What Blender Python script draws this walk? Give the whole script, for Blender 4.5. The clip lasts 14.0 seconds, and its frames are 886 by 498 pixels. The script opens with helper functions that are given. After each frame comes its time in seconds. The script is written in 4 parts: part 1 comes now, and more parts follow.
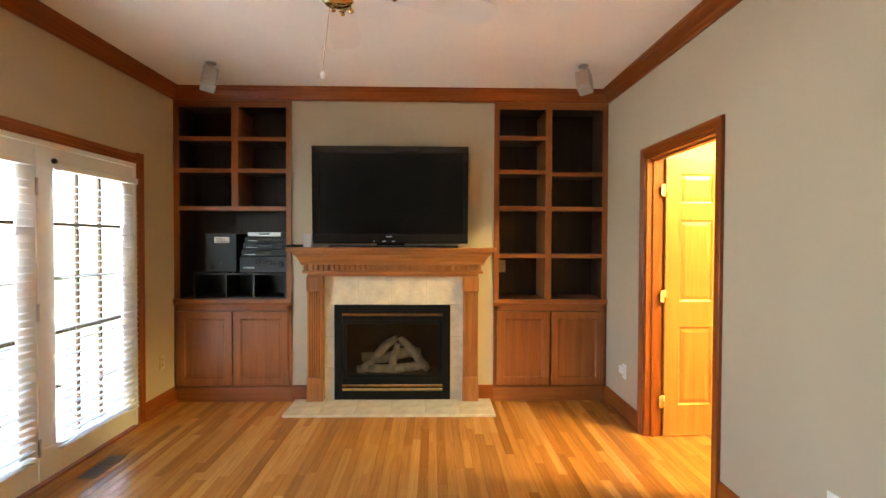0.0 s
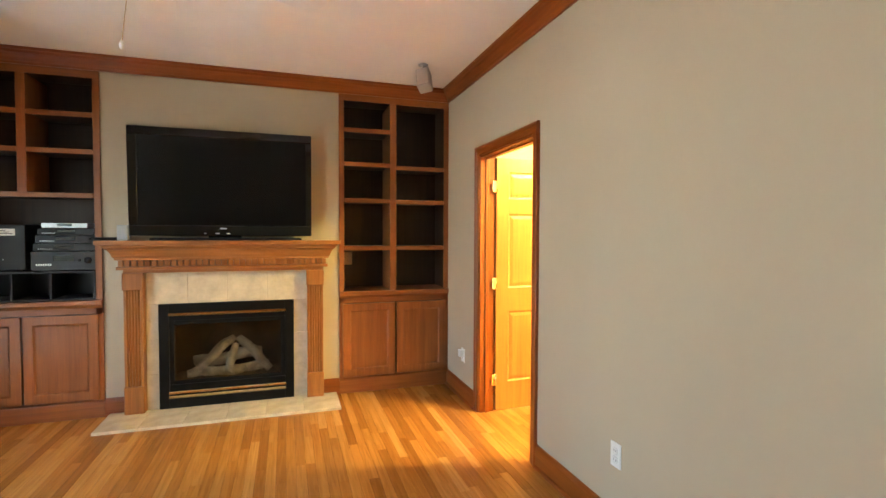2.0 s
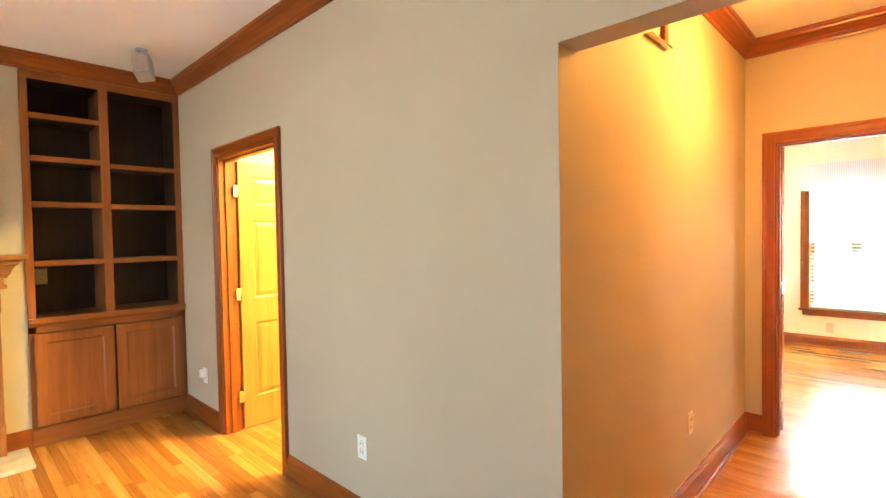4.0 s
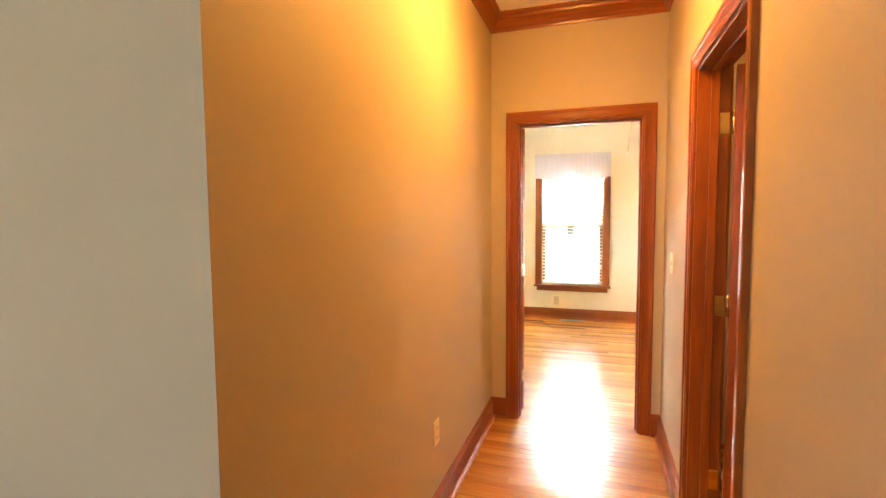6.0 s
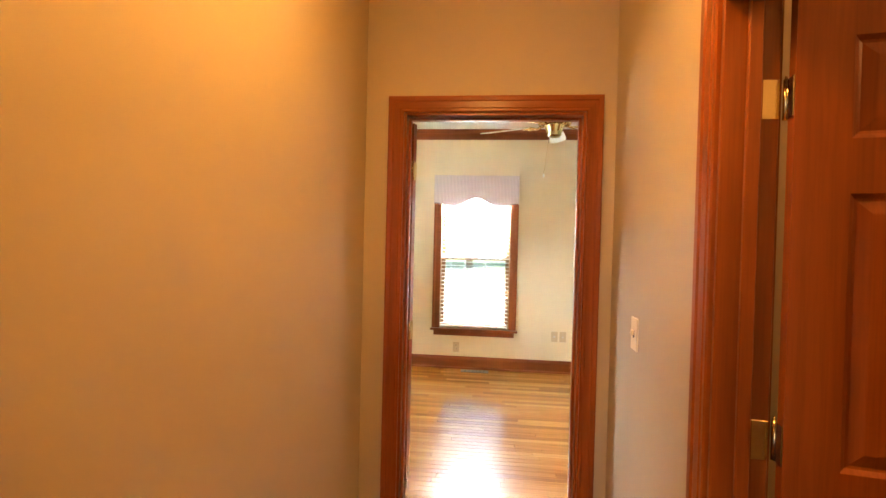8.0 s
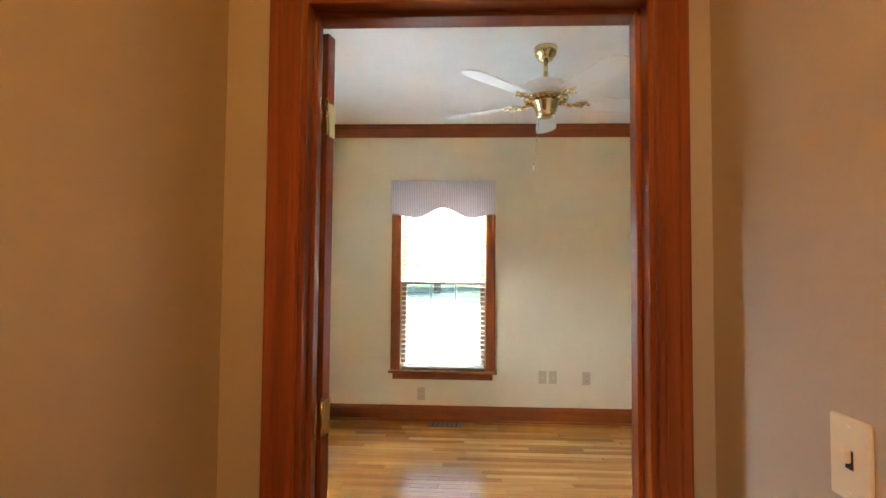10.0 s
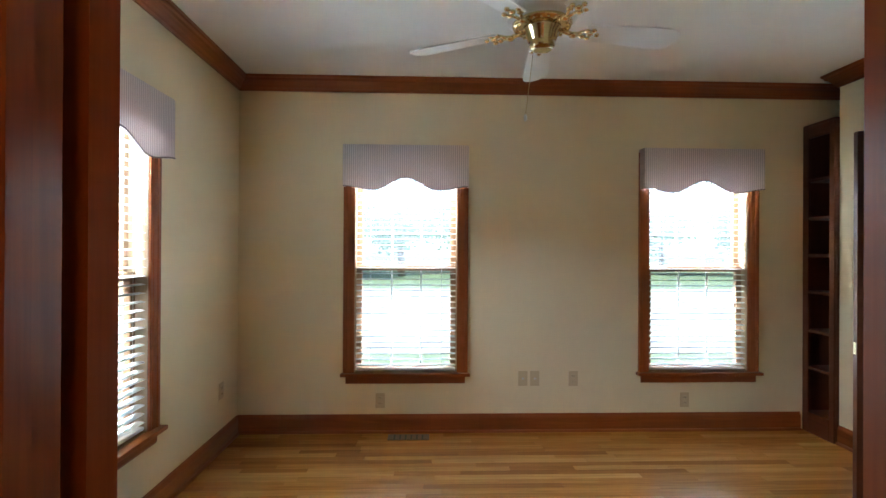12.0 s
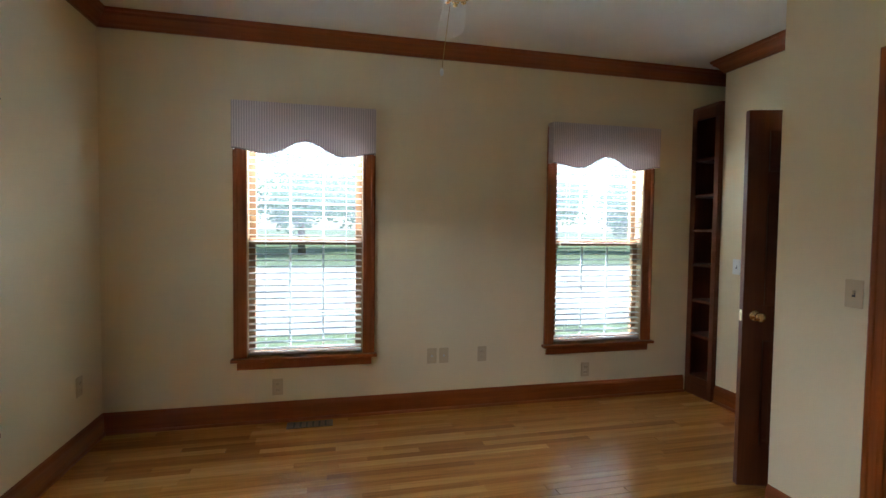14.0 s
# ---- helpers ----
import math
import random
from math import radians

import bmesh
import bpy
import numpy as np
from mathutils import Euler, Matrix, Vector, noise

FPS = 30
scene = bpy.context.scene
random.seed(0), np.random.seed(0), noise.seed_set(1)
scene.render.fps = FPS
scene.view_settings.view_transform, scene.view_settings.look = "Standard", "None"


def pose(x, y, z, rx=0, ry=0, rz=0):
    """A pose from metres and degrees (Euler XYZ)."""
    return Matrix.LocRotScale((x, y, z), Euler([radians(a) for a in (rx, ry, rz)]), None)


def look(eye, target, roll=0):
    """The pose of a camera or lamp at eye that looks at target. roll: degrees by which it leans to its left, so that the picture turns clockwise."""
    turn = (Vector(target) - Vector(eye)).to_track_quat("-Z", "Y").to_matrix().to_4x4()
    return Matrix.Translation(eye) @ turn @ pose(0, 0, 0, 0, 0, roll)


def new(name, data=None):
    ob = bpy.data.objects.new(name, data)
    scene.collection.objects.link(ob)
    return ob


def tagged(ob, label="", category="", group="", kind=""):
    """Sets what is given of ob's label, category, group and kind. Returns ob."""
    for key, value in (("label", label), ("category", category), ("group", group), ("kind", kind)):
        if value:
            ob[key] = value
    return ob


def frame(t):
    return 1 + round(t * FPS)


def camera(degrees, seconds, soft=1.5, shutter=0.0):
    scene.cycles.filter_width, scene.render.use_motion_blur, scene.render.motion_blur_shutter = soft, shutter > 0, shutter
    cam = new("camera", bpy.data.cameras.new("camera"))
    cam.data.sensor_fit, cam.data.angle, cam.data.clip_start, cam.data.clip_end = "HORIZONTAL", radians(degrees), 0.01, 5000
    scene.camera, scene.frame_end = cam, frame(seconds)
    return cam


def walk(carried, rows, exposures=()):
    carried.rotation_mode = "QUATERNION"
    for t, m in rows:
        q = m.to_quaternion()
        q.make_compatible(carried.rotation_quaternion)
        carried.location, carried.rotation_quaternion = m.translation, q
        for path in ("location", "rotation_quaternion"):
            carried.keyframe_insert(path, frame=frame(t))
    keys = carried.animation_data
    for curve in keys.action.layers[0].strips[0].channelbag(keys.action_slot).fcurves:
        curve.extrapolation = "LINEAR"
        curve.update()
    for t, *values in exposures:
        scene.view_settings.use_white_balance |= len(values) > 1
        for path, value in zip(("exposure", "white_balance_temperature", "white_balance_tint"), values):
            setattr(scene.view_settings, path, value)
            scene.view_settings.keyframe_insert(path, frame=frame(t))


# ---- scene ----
cam = camera(85.1, 14.0, soft=1.5)
PATH = [
    (0, (-1.542, -0.688, 1.427), (-1.5, 1.311, 1.388), 0.2),
    (0.5, (-1.525, -0.691, 1.426), (-1.365, 1.301, 1.366), 0.5),
    (1, (-1.501, -0.703, 1.423), (-1.211, 1.274, 1.352), 0.7),
    (1.5, (-1.472, -0.724, 1.42), (-1.029, 1.225, 1.346), 0.5),
    (2, (-1.444, -0.735, 1.421), (-0.826, 1.166, 1.355), 0.2),
    (2.5, (-1.424, -0.752, 1.423), (-0.597, 1.068, 1.368), -0.2),
    (3, (-1.423, -0.774, 1.426), (-0.378, 0.931, 1.38), -0.4),
    (3.5, (-1.43, -0.805, 1.432), (-0.181, 0.757, 1.376), -1.1),
    (4, (-1.41, -0.819, 1.438), (0.033, 0.565, 1.38), -1.0),
    (4.2, (-1.371, -0.815, 1.438), (0.138, 0.497, 1.375), -1.2),
    (6.3, (-0.578, -0.676, 1.418), (1.348, -0.155, 1.277), 0.0),
    (6.5, (-0.464, -0.66, 1.419), (1.475, -0.191, 1.282), 0.3),
    (7, (-0.153, -0.631, 1.431), (1.813, -0.278, 1.316), 0.8),
    (7.5, (0.139, -0.606, 1.447), (2.118, -0.326, 1.368), 1.0),
    (8, (0.4, -0.591, 1.453), (2.389, -0.376, 1.423), 1.4),
    (8.2, (0.505, -0.585, 1.455), (2.496, -0.393, 1.433), 2.0),
    (10.5, (1.684, -0.541, 1.401), (3.682, -0.474, 1.48), 0.0),
    (11, (1.883, -0.535, 1.401), (3.881, -0.484, 1.462), -0.0),
    (11.5, (2.057, -0.518, 1.43), (4.057, -0.497, 1.453), 0.1),
    (12, (2.189, -0.525, 1.41), (4.188, -0.592, 1.415), 0.3),
    (12.5, (2.275, -0.504, 1.411), (4.267, -0.676, 1.396), 0.8),
    (13, (2.332, -0.497, 1.408), (4.313, -0.771, 1.365), 1.0),
    (13.5, (2.369, -0.518, 1.385), (4.335, -0.878, 1.323), 0.9),
    (14, (2.4, -0.52, 1.367), (4.345, -0.98, 1.287), 0.7),
]
EXPO = [(0, 3.7, 6450, 10), (2.0, 3.75, 6500, 10), (3.0, 3.9, 6500, 9), (4.2, 4.1, 6600, 9), (6.3, 3.5, 6900, 9),
        (7.5, 3.08, 6750, 9), (8.2, 2.9, 6600, 9), (10.3, 2.2, 5600, 6), (11.0, 1.97, 5550, 6), (12.0, 1.45, 5650, 6), (14.0, 0.95, 5700, 6)]
walk(cam, [(t, look(eye, target, roll)) for t, eye, target, roll in PATH], EXPO)

# ---- world, sun, lamps ----
world = bpy.data.worlds.new("sky")
scene.world = world
world.use_nodes = True
wn = world.node_tree.nodes
sky = wn.new("ShaderNodeTexSky")
sky.sky_type, sky.sun_disc = "NISHITA", False
sky.sun_elevation, sky.sun_rotation = radians(58), radians(180)
wn["Background"].inputs["Strength"].default_value = 0.15
world.node_tree.links.new(sky.outputs[0], wn["Background"].inputs["Color"])

sun_data = bpy.data.lights.new("sun", "SUN")
sun_data.energy, sun_data.angle, sun_data.color = 4.6, radians(2.0), (1, 0.96, 0.9)
sun = new("sun", sun_data)
sun.matrix_world = look((0, -20, 32), (0, 0, 0))


def bulb(name, place, watts, colour, size=0.06):
    data = bpy.data.lights.new(name, "POINT")
    data.energy, data.color, data.shadow_soft_size = watts, colour, size
    ob = new(name, data)
    ob.location = place
    return ob


WARM = (1.0, 0.45, 0.095)
bulb("hall_bulb", (1.30, -0.50, 2.48), 2.7, WARM, 0.11)
bulb("side_room_bulb", (0.75, -2.35, 2.45), 4.0, (1.0, 0.48, 0.15), 0.08)
down = bpy.data.lights.new("hall_downlight", "SPOT")
down.energy, down.color, down.shadow_soft_size = 12.0, WARM, 0.08
down.spot_size, down.spot_blend = radians(165), 1.0
new("hall_downlight", down).location = (1.30, -0.50, 2.66)
bulb("study_bulb", (1.2, 1.7, 2.45), 40, (1.0, 0.77, 0.27), 0.08)


def sky_panel(name, place, aim, width, height, watts):
    """Stands in for the open sky over a window's head, just outside the glass."""
    data = bpy.data.lights.new(name, "AREA")
    data.shape, data.size, data.size_y = "RECTANGLE", width, height
    data.energy, data.color = watts, (0.82, 0.91, 1.0)
    ob = new(name, data)
    ob.matrix_world = look(place, aim)
    return ob


for c in (-0.365, -2.672):
    sky_panel("east_sky_light", (6.55, c, 2.55), (5.2, c, 1.7), 1.0, 0.7, 460)
sky_panel("north_sky_light", (4.35, 1.55, 2.55), (4.35, 0.2, 1.7), 1.6, 1.2, 400)
sky_panel("west_sky_light", (-4.4, 2.1, 2.5), (-3.0, 2.1, 1.5), 1.8, 0.7, 12)
# Panel over the added, unseen west window.
sky_panel("west_sky_light", (-4.4, 0.42, 2.6), (-3.0, 0.42, 1.6), 1.1, 0.7, 11)

# ---- materials ----


def nodes(name):
    m = bpy.data.materials.new(name)
    m.use_nodes = True
    t = m.node_tree
    return m, t, t.nodes["Principled BSDF"]


def add(t, kind, **values):
    n = t.nodes.new("ShaderNode" + kind)
    for key, value in values.items():
        n.inputs[key].default_value = value
    return n


def ramp(t, source, stops):
    r = t.nodes.new("ShaderNodeValToRGB")
    e = r.color_ramp.elements
    while len(e) < len(stops):
        e.new(0.5)
    for el, (p, c) in zip(e, stops):
        el.position, el.color = p, (*c, 1)
    t.links.new(source, r.inputs[0])
    return r.outputs[0]


def bump(t, p, source, strength, distance):
    b = add(t, "Bump", Strength=strength, Distance=distance)
    t.links.new(source, b.inputs["Height"])
    t.links.new(b.outputs[0], p.inputs["Normal"])


def scaled(c, f):
    return tuple(v * f for v in c)


def plain(name, base, rough=0.5, metal=0.0, vary=0.08, scale=3.0, relief=0.0, grain=180.0, coat=0.0, spec=0.5):
    """Paint, metal, plastic and stone: broad unevenness and a fine grain."""
    m, t, p = nodes(name)
    co = t.nodes.new("ShaderNodeTexCoord")
    n1 = add(t, "TexNoise", Scale=scale, Detail=5.0, Roughness=0.6)
    t.links.new(co.outputs["Object"], n1.inputs["Vector"])
    col = ramp(t, n1.outputs["Fac"], [(0.3, scaled(base, 1 - vary)), (0.7, scaled(base, 1 + vary))])
    t.links.new(col, p.inputs["Base Color"])
    n2 = add(t, "TexNoise", Scale=grain, Detail=3.0)
    t.links.new(co.outputs["Object"], n2.inputs["Vector"])
    mr = add(t, "MapRange", **{"To Min": max(rough - 0.06, 0.02), "To Max": rough + 0.06})
    t.links.new(n1.outputs["Fac"], mr.inputs["Value"])
    t.links.new(mr.outputs[0], p.inputs["Roughness"])
    p.inputs["Metallic"].default_value = metal
    p.inputs["Coat Weight"].default_value = coat
    p.inputs["Specular IOR Level"].default_value = spec
    if relief:
        bump(t, p, n2.outputs["Fac"], relief, 0.002)
    return m


def timber(name, axis, dark, light, rough=0.38, coat=0.12):
    """Stained, varnished wood with the grain along one axis."""
    m, t, p = nodes(name)
    co = t.nodes.new("ShaderNodeTexCoord")
    info = t.nodes.new("ShaderNodeObjectInfo")
    off = t.nodes.new("ShaderNodeVectorMath")
    off.operation = "MULTIPLY_ADD"
    t.links.new(info.outputs["Random"], off.inputs[0])
    off.inputs[1].default_value = (31, 17, 23)
    t.links.new(co.outputs["Object"], off.inputs[2])
    mp = t.nodes.new("ShaderNodeMapping")
    s = [22, 22, 22]
    s["xyz".index(axis)] = 1.1
    mp.inputs["Scale"].default_value = s
    t.links.new(off.outputs[0], mp.inputs["Vector"])
    n1 = add(t, "TexNoise", Scale=1.0, Detail=6.0, Roughness=0.62, Distortion=0.6)
    t.links.new(mp.outputs[0], n1.inputs["Vector"])
    mp2 = t.nodes.new("ShaderNodeMapping")
    s2 = [160, 160, 160]
    s2["xyz".index(axis)] = 5
    mp2.inputs["Scale"].default_value = s2
    t.links.new(off.outputs[0], mp2.inputs["Vector"])
    n2 = add(t, "TexNoise", Scale=1.0, Detail=2.0)
    t.links.new(mp2.outputs[0], n2.inputs["Vector"])
    big = add(t, "TexNoise", Scale=1.7, Detail=2.0)
    t.links.new(off.outputs[0], big.inputs["Vector"])
    c1 = ramp(t, n1.outputs["Fac"], [(0.3, dark), (0.72, light)])
    c2 = ramp(t, n2.outputs["Fac"], [(0.36, (0.91, 0.90, 0.89)), (0.55, (1, 1, 1))])
    c3 = ramp(t, big.outputs["Fac"], [(0.3, (0.86, 0.84, 0.82)), (0.7, (1.08, 1.08, 1.08))])
    mixes = []
    for a, b in ((c1, c2), (None, c3)):
        mx = t.nodes.new("ShaderNodeMix")
        mx.data_type, mx.blend_type = "RGBA", "MULTIPLY"
        mx.inputs[0].default_value = 1.0
        t.links.new(a or mixes[-1].outputs[2], mx.inputs[6])
        t.links.new(b, mx.inputs[7])
        mixes.append(mx)
    t.links.new(mixes[-1].outputs[2], p.inputs["Base Color"])
    p.inputs["Roughness"].default_value = rough
    p.inputs["Coat Weight"].default_value = coat
    p.inputs["Coat Roughness"].default_value = 0.18
    p.inputs["Specular IOR Level"].default_value = 0.36
    bump(t, p, n2.outputs["Fac"], 0.12, 0.001)
    return m


def floor_wood(name):
    """Oak strips: each strip its own tone, grain along y."""
    m, t, p = nodes(name)
    co = t.nodes.new("ShaderNodeTexCoord")
    info = t.nodes.new("ShaderNodeObjectInfo")
    geo = t.nodes.new("ShaderNodeNewGeometry")
    summ = t.nodes.new("ShaderNodeMath")
    summ.operation = "ADD"
    t.links.new(info.outputs["Random"], summ.inputs[0])
    t.links.new(geo.outputs["Random Per Island"], summ.inputs[1])
    fr = t.nodes.new("ShaderNodeMath")
    fr.operation = "FRACT"
    t.links.new(summ.outputs[0], fr.inputs[0])
    off = t.nodes.new("ShaderNodeVectorMath")
    off.operation = "MULTIPLY_ADD"
    t.links.new(fr.outputs[0], off.inputs[0])
    off.inputs[1].default_value = (41, 57, 13)
    t.links.new(co.outputs["Object"], off.inputs[2])
    mp = t.nodes.new("ShaderNodeMapping")
    mp.inputs["Scale"].default_value = (55, 2.2, 30)
    t.links.new(off.outputs[0], mp.inputs["Vector"])
    n1 = add(t, "TexNoise", Scale=1.0, Detail=6.0, Roughness=0.6, Distortion=0.8)
    t.links.new(mp.outputs[0], n1.inputs["Vector"])
    tone = ramp(t, fr.outputs[0], [(0.0, (0.28, 0.105, 0.020)), (0.2, (0.36, 0.145, 0.027)), (0.55, (0.42, 0.175, 0.034)), (0.88, (0.48, 0.215, 0.046)), (1.0, (0.54, 0.26, 0.065))])
    g = ramp(t, n1.outputs["Fac"], [(0.3, (0.70, 0.66, 0.6)), (0.62, (1, 1, 1))])
    mx = t.nodes.new("ShaderNodeMix")
    mx.data_type, mx.blend_type = "RGBA", "MULTIPLY"
    mx.inputs[0].default_value = 1.0
    t.links.new(tone, mx.inputs[6])
    t.links.new(g, mx.inputs[7])
    t.links.new(mx.outputs[2], p.inputs["Base Color"])
    w = add(t, "TexNoise", Scale=2.4, Detail=4.0)
    t.links.new(co.outputs["Object"], w.inputs["Vector"])
    mr = add(t, "MapRange", **{"To Min": 0.18, "To Max": 0.30})
    t.links.new(w.outputs["Fac"], mr.inputs["Value"])
    t.links.new(mr.outputs[0], p.inputs["Roughness"])
    p.inputs["Coat Weight"].default_value = 0.1
    p.inputs["Coat Roughness"].default_value = 0.16
    p.inputs["Specular IOR Level"].default_value = 0.42
    bump(t, p, n1.outputs["Fac"], 0.02, 0.001)
    return m


def stripes(name, a, b, pitch):
    """Woven fabric with fine upright stripes across local y."""
    m, t, p = nodes(name)
    co = t.nodes.new("ShaderNodeTexCoord")
    sep = t.nodes.new("ShaderNodeSeparateXYZ")
    t.links.new(co.outputs["Object"], sep.inputs[0])
    mul = t.nodes.new("ShaderNodeMath")
    mul.operation = "MULTIPLY"
    mul.inputs[1].default_value = 1 / pitch
    t.links.new(sep.outputs["Y"], mul.inputs[0])
    fr = t.nodes.new("ShaderNodeMath")
    fr.operation = "FRACT"
    t.links.new(mul.outputs[0], fr.inputs[0])
    col = ramp(t, fr.outputs[0], [(0.35, a), (0.5, b)])
    n = add(t, "TexNoise", Scale=400.0, Detail=2.0)
    t.links.new(co.outputs["Object"], n.inputs["Vector"])
    t.links.new(col, p.inputs["Base Color"])
    p.inputs["Roughness"].default_value = 0.9
    bump(t, p, n.outputs["Fac"], 0.3, 0.001)
    thin = t.nodes.new("ShaderNodeBsdfTranslucent")
    t.links.new(col, thin.inputs["Color"])
    mx = t.nodes.new("ShaderNodeMixShader")
    mx.inputs[0].default_value = 0.25
    t.links.new(p.outputs[0], mx.inputs[1])
    t.links.new(thin.outputs[0], mx.inputs[2])
    t.links.new(mx.outputs[0], t.nodes["Material Output"].inputs[0])
    return m


def glass(name, tint=(0.95, 0.97, 0.96), haze=0.0):
    m, t, p = nodes(name)
    tr = add(t, "BsdfTransparent", Color=(*tint, 1))
    gl = add(t, "BsdfGlossy", Roughness=0.02)
    fr = add(t, "LayerWeight", Blend=0.5)
    pw = t.nodes.new("ShaderNodeMath")
    pw.operation = "POWER"
    pw.inputs[1].default_value = 5.0
    t.links.new(fr.outputs["Facing"], pw.inputs[0])
    mr = add(t, "MapRange", **{"To Min": 0.03, "To Max": 0.85})
    t.links.new(pw.outputs[0], mr.inputs["Value"])
    mx = t.nodes.new("ShaderNodeMixShader")
    t.links.new(mr.outputs[0], mx.inputs[0])
    t.links.new(tr.outputs[0], mx.inputs[1])
    t.links.new(gl.outputs[0], mx.inputs[2])
    last = mx
    if haze:
        # Pale translucent share that imitates daylight glare across the pane.
        veil = add(t, "BsdfTranslucent", Color=(0.86, 0.88, 0.88, 1))
        last = t.nodes.new("ShaderNodeMixShader")
        last.inputs[0].default_value = haze
        t.links.new(mx.outputs[0], last.inputs[1])
        t.links.new(veil.outputs[0], last.inputs[2])
    t.links.new(last.outputs[0], t.nodes["Material Output"].inputs[0])
    return m


KHAKI = plain("khaki_wall_paint", (0.46, 0.385, 0.27), 0.62, vary=0.03, scale=1.3, relief=0.12, grain=260)
CREAM = plain("cream_wall_paint", (0.75, 0.63, 0.41), 0.6, vary=0.03, scale=1.3, relief=0.12, grain=260)
CEIL = plain("white_ceiling_paint", (0.84, 0.82, 0.79), 0.85, vary=0.03, scale=2.0, relief=0.3, grain=120)
WHITE = plain("white_door_paint", (0.78, 0.78, 0.75), 0.35, vary=0.03, scale=4, relief=0.05)
BLIND = plain("white_slat", (0.80, 0.80, 0.78), 0.4, vary=0.02, scale=6)
TRIM = {a: timber("cherry_trim_" + a, a, (0.20, 0.046, 0.007), (0.32, 0.083, 0.012), rough=0.3, coat=0.12) for a in "xyz"}
# Paler, yellower copy of the trim wood: the study lamp's glare is coloured in.
LITDOOR = {a: timber("lamplit_door_wood_" + a, a, (0.34, 0.135, 0.028), (0.45, 0.195, 0.042)) for a in "xyz"}
# Darker copy of the trim wood: the far corner's shade is in the colour.
SHADETRIM = {a: timber("shaded_cherry_" + a, a, (0.095, 0.023, 0.007), (0.15, 0.038, 0.011), rough=0.35, coat=0.08) for a in "xyz"}
CAB = {a: timber("cabinet_wood_" + a, a, (0.20, 0.062, 0.016), (0.31, 0.103, 0.026)) for a in "xyz"}
MANTEL = {a: timber("mantel_wood_" + a, a, (0.23, 0.080, 0.021), (0.41, 0.165, 0.044)) for a in "xyz"}
# Cabinet wood darkened, with the recess shade put into its colour.
CABSHADE = {a: timber("shaded_cabinet_wood_" + a, a, (0.030, 0.013, 0.007), (0.055, 0.025, 0.012), rough=0.5, coat=0.05) for a in "xyz"}
PINE = {a: timber("pale_window_wood_" + a, a, (0.36, 0.25, 0.15), (0.46, 0.34, 0.22)) for a in "xyz"}
SASHWOOD = {a: timber("brown_sash_wood_" + a, a, (0.24, 0.13, 0.06), (0.34, 0.19, 0.10)) for a in "xyz"}
OAK = floor_wood("oak_strip_floor")
SUB = plain("dark_joint", (0.05, 0.03, 0.015), 0.8)
BRASS = plain("polished_brass", (0.74, 0.62, 0.36), 0.14, metal=1.0, vary=0.06, scale=14)
STEEL = plain("brushed_nickel", (0.62, 0.60, 0.56), 0.3, metal=1.0, vary=0.06, scale=20)
FABRIC = stripes("striped_fabric", (0.74, 0.65, 0.63), (0.53, 0.45, 0.44), 0.016)
PIPING = plain("taupe_piping", (0.22, 0.18, 0.17), 0.9)
GLASS = glass("clear_glass")
# Panes with the bright window glare mixed in as a pale veil.
HAZEGLASS = glass("glare_haze_glass", haze=0.014)
DARKGLASS = glass("smoked_fire_glass", (0.72, 0.70, 0.66))
BLACK = plain("black_plastic", (0.008, 0.008, 0.009), 0.35, vary=0.2, scale=8, spec=0.25)
GLOSSBLACK = plain("gloss_black_bezel", (0.008, 0.008, 0.009), 0.07, vary=0.1, scale=6, coat=0.5)
SCREEN = plain("dark_lcd_screen", (0.004, 0.004, 0.005), 0.18, vary=0.1, scale=2, spec=0.36)
GREYMETAL = plain("grey_faceplate", (0.014, 0.015, 0.018), 0.4, vary=0.15, spec=0.3)
SILVER = plain("silver_faceplate", (0.62, 0.64, 0.66), 0.35, metal=0.4, vary=0.05)
IRON = plain("black_iron", (0.004, 0.004, 0.004), 0.5, vary=0.2, scale=12, relief=0.2, spec=0.14)
LOG = plain("ceramic_log", (0.46, 0.42, 0.36), 0.9, vary=0.45, scale=16, relief=0.9, grain=40)
EMBER = plain("grey_ember_bed", (0.14, 0.12, 0.10), 0.95, vary=0.5, scale=40, relief=0.8, grain=90)
FIREBRICK = plain("sooty_liner", (0.06, 0.055, 0.05), 0.9, vary=0.3, scale=10, relief=0.4)
MARBLE = plain("beige_marble_tile", (0.55, 0.47, 0.35), 0.22, vary=0.16, scale=9, coat=0.2)
GROUT = plain("tan_grout", (0.42, 0.36, 0.27), 0.9)
PLATE = plain("almond_plate", (0.56, 0.43, 0.26), 0.4, vary=0.03)
PLATEIVORY = plain("ivory_plate", (0.80, 0.71, 0.50), 0.4, vary=0.03)
PLATEWHITE = plain("white_plate", (0.78, 0.78, 0.74), 0.4, vary=0.03)
SLOT = plain("dark_slot", (0.03, 0.025, 0.02), 0.6)
BLADE = plain("white_fan_blade", (0.80, 0.79, 0.77), 0.4, vary=0.02)
GREYSPK = plain("grey_speaker_shell", (0.42, 0.42, 0.42), 0.5, vary=0.05)
BRONZE = plain("brown_vent_metal", (0.10, 0.055, 0.028), 0.4, metal=0.5, vary=0.15)
GRASS = plain("lawn", (0.12, 0.16, 0.07), 0.9, vary=0.35, scale=1.2, relief=0.8, grain=30)
CONCRETE = plain("pale_concrete", (0.50, 0.48, 0.45), 0.85, vary=0.1, scale=0.8, relief=0.3)
BARK = plain("bark", (0.11, 0.08, 0.055), 0.9, vary=0.3, scale=9, relief=0.9, grain=25)
